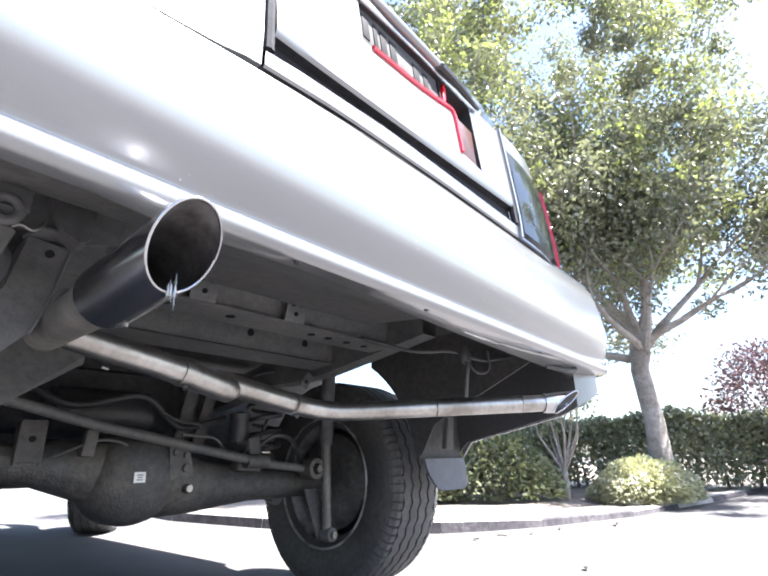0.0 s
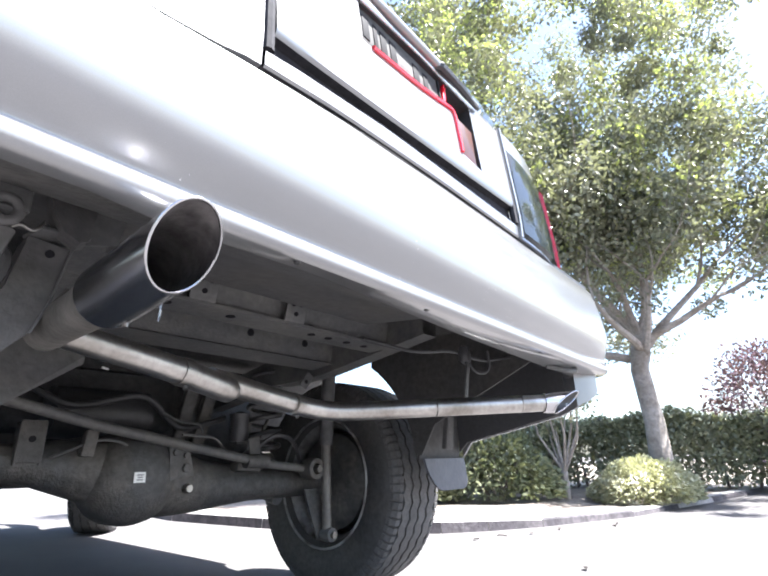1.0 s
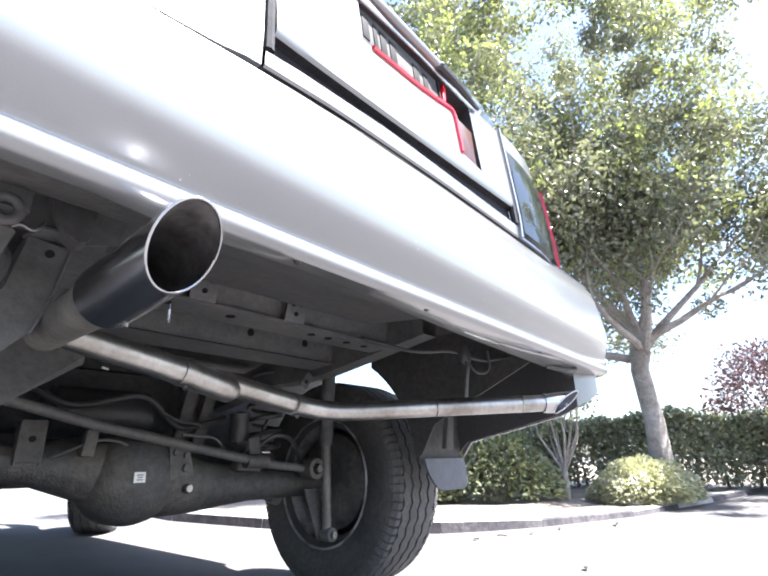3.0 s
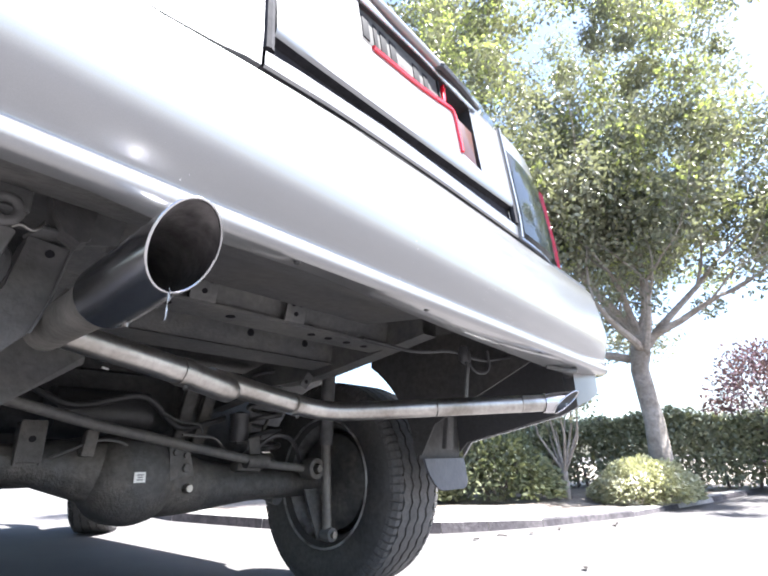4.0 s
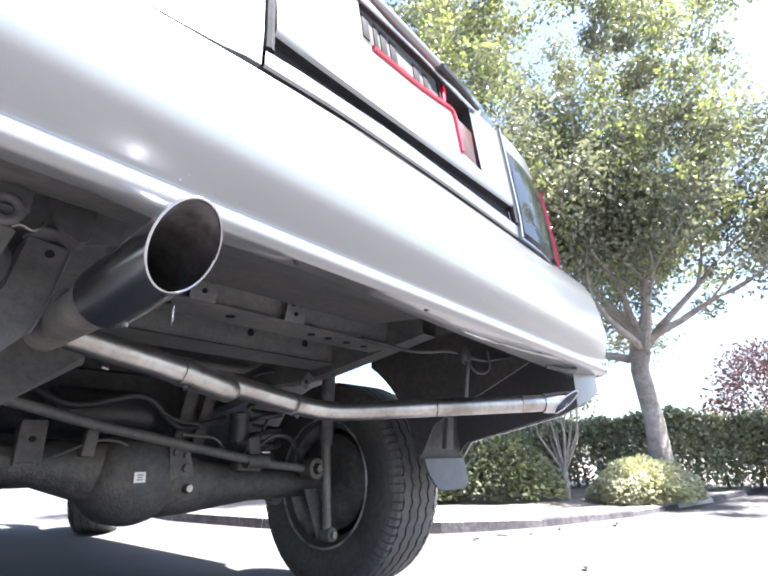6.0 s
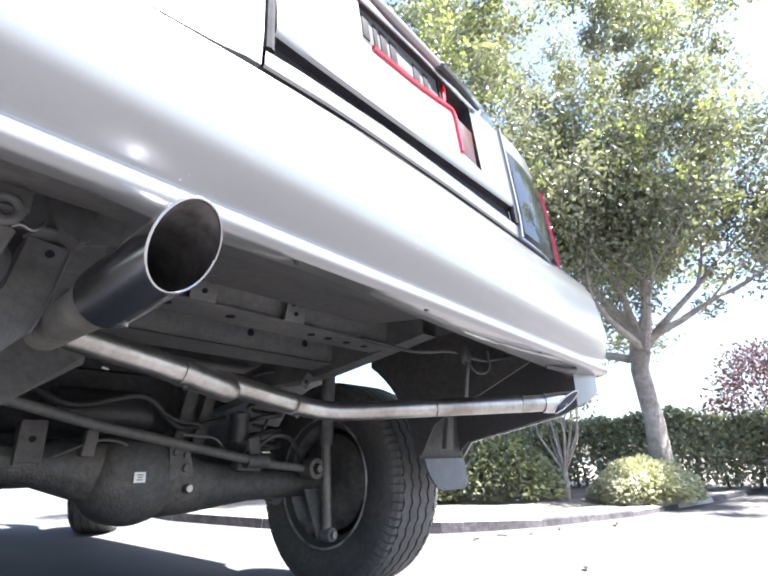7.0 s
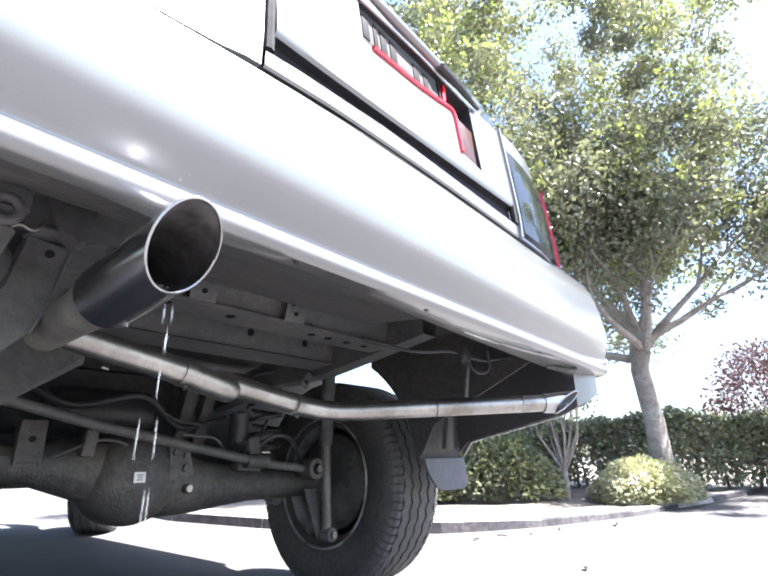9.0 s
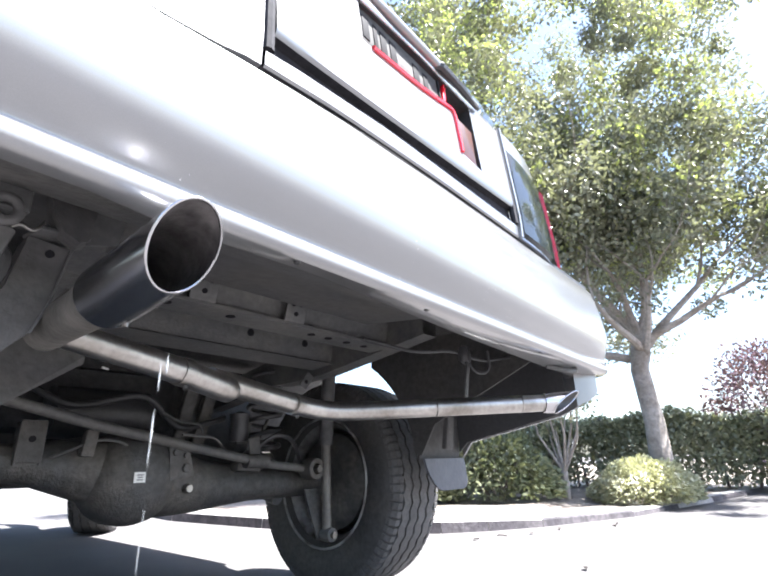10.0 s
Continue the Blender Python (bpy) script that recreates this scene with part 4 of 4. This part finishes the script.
def build_corner():
    # wheel-well liner behind the right and left rear wheel, mud flap
    for s in (1, -1):
        rows = []
        for k in range(0, 15):
            a = radians(172 - k * 4.2)
            r = 0.46 + 0.05 * k / 14
            y, z = YR + r * math.cos(a), 0.40 + r * math.sin(a)
            rows.append([(s * x, y - (0.012 if x < 0.71 else 0), z) for x in (0.70, 0.72, 0.82, 0.945)])
        part("wheel_liner", sheet(rows, 0.006), RUBBER, suv, "dark wheel arch liner")
        rows = [[(s * x, YR + 0.545 * math.cos(radians(a)), 0.37 + 0.545 * math.sin(radians(a))) for x in (0.66, 0.75, 0.85, 0.955)] for a in range(118, 8, -10)]
        part("wheelhouse_top", sheet(rows, 0.006), UNDER, suv, "dark wheelhouse roof")
        arc = [(YR + 0.46 * math.cos(radians(a)), 0.40 + 0.46 * math.sin(radians(a))) for a in range(172, 123, -6)]
        wall = [(s * 0.695, y - 0.012, z) for y, z in arc] + [(s * 0.695, YR - 0.275, 0.875), (s * 0.695, 0.14, 0.875), (s * 0.695, 0.14, 0.72), (s * 0.695, 0.50, 0.56), (s * 0.695, 0.56, 0.462)]
        part("wheelhouse_wall", plate(wall, 0.006, (s, 0, 0)), RUBBER, suv, "dark dusty wheelhouse wall", smooth=False)
        flap = [(0.70, 0.452), (0.707, 0.425), (0.722, 0.396), (0.742, 0.372), (0.762, 0.357), (0.785, 0.350)]
        flap += [(0.905 + 0.040 * math.sin(radians(t)), 0.380 - 0.030 * math.cos(radians(t))) for t in range(0, 91, 15)] + [(0.945, 0.40), (0.943, 0.452)]
        part("mud_flap", plate([(s * x, 0.552 - 0.1 * (0.452 - z), z) for x, z in flap], 0.008, (0, 1, 0)), FLAP, suv, "grey rubber mud flap", smooth=False)
        # inner corner panel behind the wheel
        part("inner_quarter", sheet([[(s * (0.944 - 0.02 * u), y, zz + 0.003 + (0.88 - zz) * u) for y, zz in ((0.145, 0.62), (0.16, 0.592), (0.19, 0.574), (0.36, 0.537), (0.53, 0.503), (0.565, 0.47))] for u in (0, 0.3, 1)], 0.006), BLACK, suv, "black inner side of the rear quarter")
        part("bumper_end_skirt", sheet([[(s * (0.985 - 0.01 * u), y, 0.70 - u * (0.70 - zz)) for y, zz in ((0.06, 0.645), (0.13, 0.596), (0.18, 0.576), (0.36, 0.538), (0.53, 0.505), (0.57, 0.455))] for u in (0, 0.5, 1)], 0.008), PAINT, suv, "silver lower corner of the body")
        part("corner_return", sheet([[(s * x, y, z + (0.70 - z) * u) for x, y, z in ((0.915, 0.105, 0.60), (0.94, 0.08, 0.612), (0.965, 0.066, 0.628), (0.982, 0.06, 0.645))] for u in (0, 0.5, 1)], 0.004), PAINT, suv, "silver inward return of the body corner")
        part("liner_apron", boxed((s * 0.822, 0.572, 0.535), (0.245, 0.008, 0.19), (3, 0, 0), 0.003), RUBBER, suv, "dark apron behind the wheel")
        part("liner_stay", boxed((s * 0.78, 0.50, 0.58), (0.04, 0.02, 0.20), (8, 0, 0), 0.004), RUBBER, suv, "dark steel stay")
    part("tow_hook", tubed(rounded([(0.70, 0.10, 0.70), (0.74, 0.06, 0.685), (0.80, 0.05, 0.69), (0.82, 0.08, 0.71)], 0.02), 0.008, 10), FRAME, suv, "grey steel hook under the corner")
    part("wire", tubed(rounded([(0.30, 0.45, 0.77), (0.42, 0.36, 0.735), (0.52, 0.3, 0.75), (0.6, 0.26, 0.72), (0.72, 0.2, 0.745)], 0.05), 0.0055, 8), BLACK, suv, "black wiring loom")
    part("wire_loop", tubed(rounded([(0.55, 0.28, 0.73), (0.57, 0.26, 0.68), (0.62, 0.24, 0.69), (0.61, 0.24, 0.75)], 0.03), 0.005, 8), BLACK, suv, "black cable loop")


build_corner()


# ---- plants ----
def leaves(name, points, size, mat, parent=None, seed=1, wide=0.26, label=""):
    """Folded leaf blades at points, each four triangles' worth of real surface."""
    rng = np.random.default_rng(seed)
    n = len(points)
    P = np.array(points)
    d = rng.normal(size=(n, 3))
    d[:, 2] -= 0.25
    d /= np.linalg.norm(d, axis=1)[:, None]
    w = rng.normal(size=(n, 3))
    w[:, 2] *= 0.5
    w -= (w * d).sum(1)[:, None] * d
    w /= np.linalg.norm(w, axis=1)[:, None]
    nn = np.cross(d, w)
    L = size * rng.uniform(0.6, 1.3, size=(n, 1))
    V = np.stack([P, P + d * L * 0.45 + w * L * wide + nn * L * 0.06, P + d * L, P + d * L * 0.45 - w * L * wide + nn * L * 0.06], 1).reshape(-1, 3)
    k = np.arange(n)[:, None] * 4
    F = np.concatenate([k + np.array([[0, 1, 2]]), k + np.array([[0, 2, 3]])], 1).reshape(-1, 3)
    me = bpy.data.meshes.new(name)
    me.from_pydata(V.tolist(), [], F.tolist())
    me.materials.append(mat)
    ob = new(name, me)
    if parent:
        ob.parent = parent
    if label:
        tagged(ob, label)
    return ob


def crown_points(rng, centres, radii, count, shell=0.5):
    """Points in clumps round centres, thicker towards each clump's outside."""
    out = []
    idx = rng.integers(0, len(centres), count)
    d = rng.normal(size=(count, 3))
    d /= np.linalg.norm(d, axis=1)[:, None]
    r = rng.uniform(shell, 1.0, count) ** 0.6
    C, R = np.array(centres), np.array(radii)
    return C[idx] + d * (r * R[idx])[:, None] * np.array([1, 1, 0.75])


def build_tree():
    tree = tagged(new("tree"), "leafy evergreen tree with a pale forked trunk", "tree")
    base = Vector((5.19, 0.85, 0.12))
    rng = np.random.default_rng(5)
    top = Vector((5.24, 0.83, 1.72))
    bm = bmesh.new()
    tube(bm, [base - Vector((0, 0, 0.1)), base + Vector((0, 0, 0.08)), base.lerp(top, 0.4) + Vector((-0.02, 0.0, 0)), base.lerp(top, 0.75) + Vector((-0.05, 0.05, 0)), top],
         [0.15, 0.118, 0.098, 0.092, 0.095], 14)
    tips = []
    def limb(p, d, length, r, level):
        pts, rad = [p], [r]
        cur = d.normalized()
        for k in range(4):
            cur = (cur + Vector(rng.normal(size=3)) * 0.13 + Vector((0, 0, 0.06))).normalized()
            p = p + cur * length / 4
            pts.append(p)
            rad.append(r * (1 - 0.14 * (k + 1)))
        tube(bm, pts, rad, 8 if level < 2 else 5)
        if level >= 3:
            tips.append(p)
            return
        for k in range(3):
            q = pts[-1 - (k % 2)]
            spread = Vector(rng.normal(size=3))
            spread.z = abs(spread.z) * 0.4
            limb(q, cur * 0.8 + spread * 0.6, length * rng.uniform(0.6, 0.8), rad[-1] * 0.75, level + 1)
        tips.append(p)
    for a in range(12):
        ang = a * 2 * math.pi / 12 + 0.2
        up = 0.35 + 0.65 * (a % 3)
        way = Vector((math.cos(ang), math.sin(ang), up))
        limb(top - Vector((0, 0, 0.10 * (a % 4))), way, 0.9 if way.x + way.y < -0.5 else 1.4, 0.05, 0)
    part("trunk", bm, BARK, tree, "pale bark trunk and forking limbs")
    lot = Vector((-0.76, -0.65, 0))          # towards the parking lot, where the crown is cut back
    far = [t for t in tips if t.z > 1.75 and (t - Vector((4.75, 0.9, 0.4))).cross(away).length > 0.4 and (t - base).dot(lot) < 1.0]
    centres = [tuple(t) for t in far]
    radii = [rng.uniform(0.28, 0.5) for t in far]
    while len(centres) < len(far) + 300:
        a, el = rng.uniform(0, 2 * math.pi), rng.uniform(-0.32, 1.4)
        rr = rng.uniform(0.5, 1.0)
        h = 4.7 * rr * math.sin(el)
        wide = 3.0 * rr * math.cos(el) ** 0.6
        c = Vector((5.0 + wide * math.cos(a) - 0.05 * max(0, h), 1.05 + wide * math.sin(a) + 0.06 * max(0, h), 3.0 + h))
        gap = (c - Vector((4.75, 0.9, 0.4))).cross(away).length      # a thin place in the crown, through which the bush gets sun
        if (c - base).dot(lot) < 0.9 and gap > 0.5 and (c.z > 2.9 or rng.uniform() < 0.5):
            centres.append(tuple(c))
            radii.append(rng.uniform(0.18, 0.40))
    for k in range(75):                  # the side of the crown away from the lot
        c = Vector((6.1 + rng.normal() * 0.5, -0.75 + rng.normal() * 0.55, 4.0 + rng.normal() * 1.0))
        if (c - Vector((4.75, 0.9, 0.4))).cross(away).length > 0.4 and c.z > 2.2:
            centres.append(tuple(c))
            radii.append(rng.uniform(0.18, 0.38))
    for k in range(45):                  # its high shoulder over the vehicle's roof
        c = Vector((4.9 + rng.normal() * 0.45, 2.99 + rng.normal() * 0.45, 7.23 + rng.normal() * 0.5))
        centres.append(tuple(c))
        radii.append(rng.uniform(0.2, 0.42))
    leaves("crown", crown_points(rng, centres, radii, 150000, 0.1), 0.068, LEAF, tree, 11, label="dense glossy green leaves")
    # some clumps get a lighter leaf colour that stands in for sunlight
    bright = [c for c in centres if rng.uniform() < 0.22 and c[2] > 2.4]
    leaves("sunlit_clumps", crown_points(rng, bright, [0.33] * len(bright), 19000, 0.5), 0.072, LEAF_SUNLIT, tree, 12, label="yellow-green leaves coloured lighter for sunlight")
    return tree


def hedge_row(name, a, b, depth, height, mat, count, size, seed, label, base=0.1, lumps=0.12):
    """A hedge from a to b: twigs inside and a rough-edged mass of leaves."""
    rng = np.random.default_rng(seed)
    a, b = np.array(a), np.array(b)
    side = np.array([-(b - a)[1], (b - a)[0]])
    side = side / np.linalg.norm(side)
    ob = tagged(new(name), label, "hedge")
    u, v, h = rng.uniform(0, 1, count), rng.uniform(-1, 1, count), rng.uniform(0, 1, count) ** 0.7
    skin_push = rng.uniform(0.75, 1.05, count)
    which = rng.integers(0, 3, count)
    v = np.where(which == 0, -skin_push, np.where(which == 1, v, v))
    h = np.where(which == 1, skin_push, h)
    xy = a + (b - a) * u[:, None] + side * (v * depth / 2)[:, None]
    bumps = np.array([noise.noise((x * 1.7, y * 1.7, seed)) + 0.5 * noise.noise((x * 5, y * 5, seed)) for x, y in xy])
    z = base + h * (height + lumps * bumps)
    leaves("foliage", np.column_stack([xy, z]), size, mat, ob, seed, 0.36)
    bm = bmesh.new()
    n = max(4, int(np.linalg.norm(b - a) * 5))
    for k in range(n):
        p = a + (b - a) * ((k + 0.5) / n) + side * rng.uniform(-0.2, 0.2) * depth
        q = Vector((p[0], p[1], base - 0.05))
        tip = q + Vector((rng.normal() * 0.12, rng.normal() * 0.12, height * 0.85))
        tube(bm, [q, q.lerp(tip, 0.5) + Vector((rng.normal() * 0.03, rng.normal() * 0.03, 0)), tip], [0.02, 0.013, 0.006], 5)
    tagged(part("stem_bundle", bm, TWIG, ob), kind="stuff")
    return ob


def round_bush(name, centre, radius, mat, count, size, seed, label, stems=6):
    rng = np.random.default_rng(seed)
    ob = tagged(new(name), label, "bush")
    d = rng.normal(size=(count, 3))
    d /= np.linalg.norm(d, axis=1)[:, None]
    d[:, 2] = np.abs(d[:, 2]) * 1.0
    r = rng.uniform(0.55, 1.0, count) ** 0.5
    wob = np.array([1 + 0.16 * noise.noise((x * 2.6, y * 2.6, z * 2.6 + seed)) for x, y, z in d])
    P = np.array(centre) + d * (r * wob)[:, None] * np.array(radius)
    leaves("foliage", P, size, mat, ob, seed, 0.38)
    bm = bmesh.new()
    for k in range(stems):
        q = Vector((centre[0] + rng.normal() * 0.1 * radius[0], centre[1] + rng.normal() * 0.1 * radius[1], centre[2] - 0.05))
        tip = q + Vector((rng.normal() * 0.35 * radius[0], rng.normal() * 0.35 * radius[1], radius[2] * 0.75))
        tube(bm, [q, q.lerp(tip, 0.5), tip], [0.022, 0.015, 0.006], 6)
    tagged(part("stem_bundle", bm, TWIG, ob), kind="stuff")
    return ob


build_tree()
round_bush("bush", (4.82, 0.95, 0.06), (0.80, 0.46, 0.37), BUSH, 13000, 0.036, 21, "low clipped yellow-green bush in front of the tree")
round_bush("bush", (3.75, 1.95, 0.12), (0.55, 0.55, 0.62), SHRUB, 7500, 0.048, 22, "loose dark green shrub beside the kerb")
round_bush("bush", (2.35, 4.75, 0.08), (0.45, 0.4, 0.34), SHRUB, 5000, 0.045, 25, "low green shrub at the bend of the kerb")
round_bush("bush", (3.1, 2.6, 0.12), (0.5, 0.55, 0.7), SHRUB, 7500, 0.048, 23, "loose dark green shrub beside the kerb")
round_bush("shrub", (7.6, -0.15, 0.3), (1.0, 0.9, 1.65), PURPLE, 8000, 0.05, 24, "reddish purple shrub behind the hedge", 10)
def build_small_tree():
    tree = tagged(new("small_tree"), "thin many-stemmed young tree beside the kerb", "tree")
    rng = np.random.default_rng(9)
    bm = bmesh.new()
    base, tips = Vector((4.15, 1.46, 0.08)), []
    tube(bm, [base, base + Vector((0, 0, 0.28))], [0.035, 0.028], 10)
    for k in range(9):
        a = k * 0.7
        tip = base + Vector((0.42 * math.cos(a) * rng.uniform(0.4, 1), 0.42 * math.sin(a) * rng.uniform(0.4, 1), rng.uniform(0.9, 1.35)))
        mid = base.lerp(tip, 0.5) + Vector((rng.normal() * 0.04, rng.normal() * 0.04, -0.03))
        tube(bm, [base + Vector((0, 0, 0.22)), mid, tip], [0.014, 0.010, 0.004], 6)
        tips += [tuple(tip), tuple(mid.lerp(tip, 0.5))]
    part("trunk", bm, BARK, tree, "pale thin forking stems")
    leaves("crown", crown_points(rng, tips, [0.2] * len(tips), 1500, 0.2), 0.06, HEDGE, tree, 41, label="sparse small leaves")


build_small_tree()
hedge_row("hedge", (6.2, 1.9), (8.2, -1.6), 0.9, 0.78, HEDGE, 36000, 0.055, 31, "long dark green hedge behind the tree")
hedge_row("hedge", (6.2, 1.9), (3.4, 4.2), 0.9, 0.75, HEDGE, 30000, 0.055, 32, "long dark green hedge behind the shrubs")
hedge_row("hedge", (3.2, 4.4), (6.4, 6.6), 0.9, 0.7, HEDGE, 16000, 0.055, 33, "dark green hedge along the kerb")


# ---- water dripping from the exhaust tips ----
LIP, FAR_LIP = (-0.479, -0.020, 0.601), (0.775, 0.085, 0.565)
# seconds of release, speed in x, y and z; a spurt leaves many at once
FALLS = [(2.95, 0.01, 0.00, 0.0), (3.40, 0.01, 0.01, 0.0), (3.44, -0.02, 0.00, 0.0), (3.70, 0.00, 0.01, 0.0), (5.95, 0.01, 0.00, 0.0),
         (6.30, -0.01, 0.00, 0.0), (6.36, 0.01, 0.01, 0.0), (6.62, 0.00, 0.00, 0.0),
         (-0.08, 0.01, -0.01, 0.0), (-0.07, 0.00, -0.01, 0.0), (-0.05, 0.04, -0.05, 0.0), (-0.01, -0.02, 0.06, 0.0), (0.03, -0.04, -0.00, 0.0),
         (0.05, -0.01, -0.00, 0.0), (0.08, 0.01, -0.01, 0.0), (0.10, 0.00, 0.03, 0.0), (0.12, 0.02, -0.00, 0.0), (0.15, 0.01, -0.00, 0.0),
         (0.17, -0.02, -0.01, 0.0), (0.19, -0.01, -0.01, 0.0), (0.33, 0.26, 0.02, 0.0), (0.34, 0.30, 0.01, 0.0), (0.55, -0.02, -0.00, 0.0), (0.57, -0.00, 0.02, 0.0), (0.73, 0.00, 0.01, 0.0), (0.75, 0.02, 0.01, 0.0),
         (0.94, -0.06, 0.02, 0.0), (1.15, 0.00, -0.00, 0.0), (1.18, -0.01, -0.02, 0.0), (1.22, 0.01, 0.01, 0.0), (1.24, -0.02, -0.03, 0.0),
         (1.41, -0.00, -0.02, 0.0), (1.42, 0.05, 0.07, -0.1), (1.42, 0.54, 0.23, 0.3), (1.43, -0.36, 0.24, -0.4), (1.44, 0.00, 0.02, 0.0),
         (1.45, 0.06, 0.03, -0.5), (1.45, 0.30, 0.23, -0.1), (1.45, -0.01, -0.03, -0.0), (1.45, 0.24, 0.17, -0.3), (1.46, 0.03, 0.01, 0.0),
         (1.60, 0.38, 0.10, -0.2), (1.62, 0.35, 0.10, -0.2), (1.66, 0.33, 0.10, -0.2), (1.74, 0.01, 0.01, 0.0), (3.95, 0.00, -0.04, 0.0),
         (3.96, -0.00, -0.01, 0.0), (5.12, -0.04, -0.02, 0.0), (5.15, -0.02, 0.01, 0.0), (5.20, -0.03, 0.00, 0.0), (5.25, 0.01, 0.01, 0.0),
         (5.28, 0.01, -0.02, 0.0), (5.31, 0.03, -0.02, 0.0), (5.36, 0.01, -0.01, 0.0), (5.40, -0.05, -0.01, 0.0), (5.45, 0.01, 0.02, 0.0),
         (5.64, 0.03, -0.00, 0.0), (7.12, 0.03, 0.01, 0.0), (7.13, -0.01, -0.03, 0.0), (7.43, 0.01, -0.01, 0.0), (7.44, 0.03, -0.02, 0.0),
         (7.46, 0.02, 0.02, 0.0), (7.46, -0.02, -0.01, 0.0), (8.42, 0.02, 0.00, 0.0), (8.42, 0.00, 0.01, 0.0), (8.44, -0.01, -0.01, 0.0),
         (8.46, -0.00, 0.02, 0.0), (8.50, -0.02, -0.03, 0.0), (8.60, -0.02, 0.00, 0.0), (8.66, -0.00, 0.01, 0.0), (8.70, -0.01, 0.00, 0.0),
         (8.78, 0.00, 0.01, 0.0), (8.79, -0.00, 0.01, 0.0), (8.80, -0.02, -0.01, 0.0), (8.82, 0.02, -0.02, 0.0), (8.84, -0.05, 0.02, 0.0),
         (8.86, -0.01, 0.01, 0.0), (8.90, -0.04, -0.01, 0.0), (8.93, 0.03, 0.02, 0.0), (8.95, 0.00, 0.05, 0.0), (9.02, -0.00, -0.01, 0.0),
         (9.04, 0.03, -0.02, 0.0), (9.07, 0.04, 0.01, 0.0), (9.12, 0.02, 0.00, 0.0), (9.15, 0.04, -0.00, 0.0), (9.21, 0.01, -0.01, 0.0),
         (9.26, -0.01, -0.01, 0.0), (9.34, 0.03, 0.01, 0.0), (9.43, 0.05, -0.00, 0.0), (9.53, -0.02, 0.01, 0.0), (9.75, -0.03, 0.01, 0.0),
         (9.76, -0.01, -0.02, 0.0), (9.79, -0.02, -0.01, 0.0), (9.83, -0.01, 0.00, 0.0), (9.84, 0.00, -0.03, 0.0), (9.87, 0.01, 0.00, 0.0),
         (9.88, 0.02, 0.00, 0.0)]
# the spray of one puff: thin drops thrown out of the tip to the side
rng_spray = random.Random(3)
SPRAY = [(0.36 + 0.0025 * k, rng_spray.uniform(0.1, 1.5), rng_spray.uniform(-0.15, 0.25), rng_spray.uniform(-0.4, 1.0)) for k in range(44)]
SPRAY += [(1.34 + 0.004 * k, rng_spray.uniform(-0.4, 0.6), rng_spray.uniform(-0.1, 0.25), rng_spray.uniform(-1.0, 0.1)) for k in range(30)]
FAR_FALLS = [(4.86, 0, 0, 0), (7.35, 0, 0, 0), (9.80, 0, 0, 0), (9.87, 0, 0, 0)]


def build_litter():
    """Dry leaves on the asphalt by the kerb."""
    rng = np.random.default_rng(17)
    spots = [(1.62, 0.42)] + [(2.0 + 0.25 * k + rng.uniform(-0.1, 0.1), 1.45 - 0.11 * k + rng.uniform(-0.28, -0.05)) for k in range(6)]
    me = None
    for x, y in spots:
        if me is None:
            g = [[(-0.03 + 0.015 * i, 0.014 * j * (1 - abs(i - 2) / 2.3), 0.003 + 0.006 * abs(j) + 0.003 * math.sin(i)) for j in (-1, 0, 1)] for i in range(5)]
            ob = part("dry_leaf", sheet(g, 0.0006), DRY)
            me = ob.data
        else:
            ob = new("dry_leaf", me)
        ob.matrix_basis = pose(x, y, 0.002, 0, 0, rng.uniform(0, 360))
        tagged(ob, "curled brown dry leaf on the asphalt", "leaf", "dry leaves by the kerb")


build_litter()


def motions():
    me = None
    fine = None
    for lip, falls in ((LIP, FALLS), (FAR_LIP, FAR_FALLS), (LIP, SPRAY)):
        for i, (t0, vx, vy, vz) in enumerate(falls):
            if me is None:
                drop = part("water_drop", lathed([(0, 0.009), (0.0006, 0.006), (0.0010, 0.002), (0.0013, -0.001), (0.0009, -0.0035), (0, -0.0045)], (0, 0, 0), "z", 10), WATER)
                me = drop.data
            elif falls is SPRAY or abs(vx) > 0.2:
                if fine is None:
                    fine = part("water_drop", lathed([(0, 0.0012), (0.0004, 0.0008), (0.0006, 0), (0.0004, -0.0008), (0, -0.0012)], (0, 0, 0), "z", 8), WATER)
                    drop, fine = fine, fine.data
                else:
                    drop = new("water_drop", fine)
            else:
                drop = new("water_drop", me)
            tagged(drop, "clear water drop falling from the exhaust tip", "water drop", "drops from the exhaust")
            x, y, z = lip[0] + 0.004 * math.sin(5 * i), lip[1], lip[2] + 0.004
            inside = pose(x, y + (0.26 if lip is LIP else 0), z + (0.03 if lip is LIP else 0.02))
            rows = [(0, inside if t0 > 0.25 else pose(x, y, z))]
            if t0 > 0.25:
                rows += [(t0 - 0.2, inside), (t0, pose(x, y, z))]
            elif t0 > 0.05:
                rows.append((t0, pose(x, y, z)))
            t = max(t0, 0) + 1 / FPS
            while True:
                u = t - t0
                zz = z + vz * u - 4.905 * u * u
                rows.append((t, pose(x + vx * u, y + vy * u, max(zz, -0.04), 0, 4 * vx, 0)))
                if zz < -0.04 or t >= 10:
                    break
                t = min(t + 1 / FPS, 10.0)
                if t > 9.985:
                    t = 10.0
            if t < 10:
                rows.append((10, rows[-1][1]))
            walk(drop, rows)


motions()
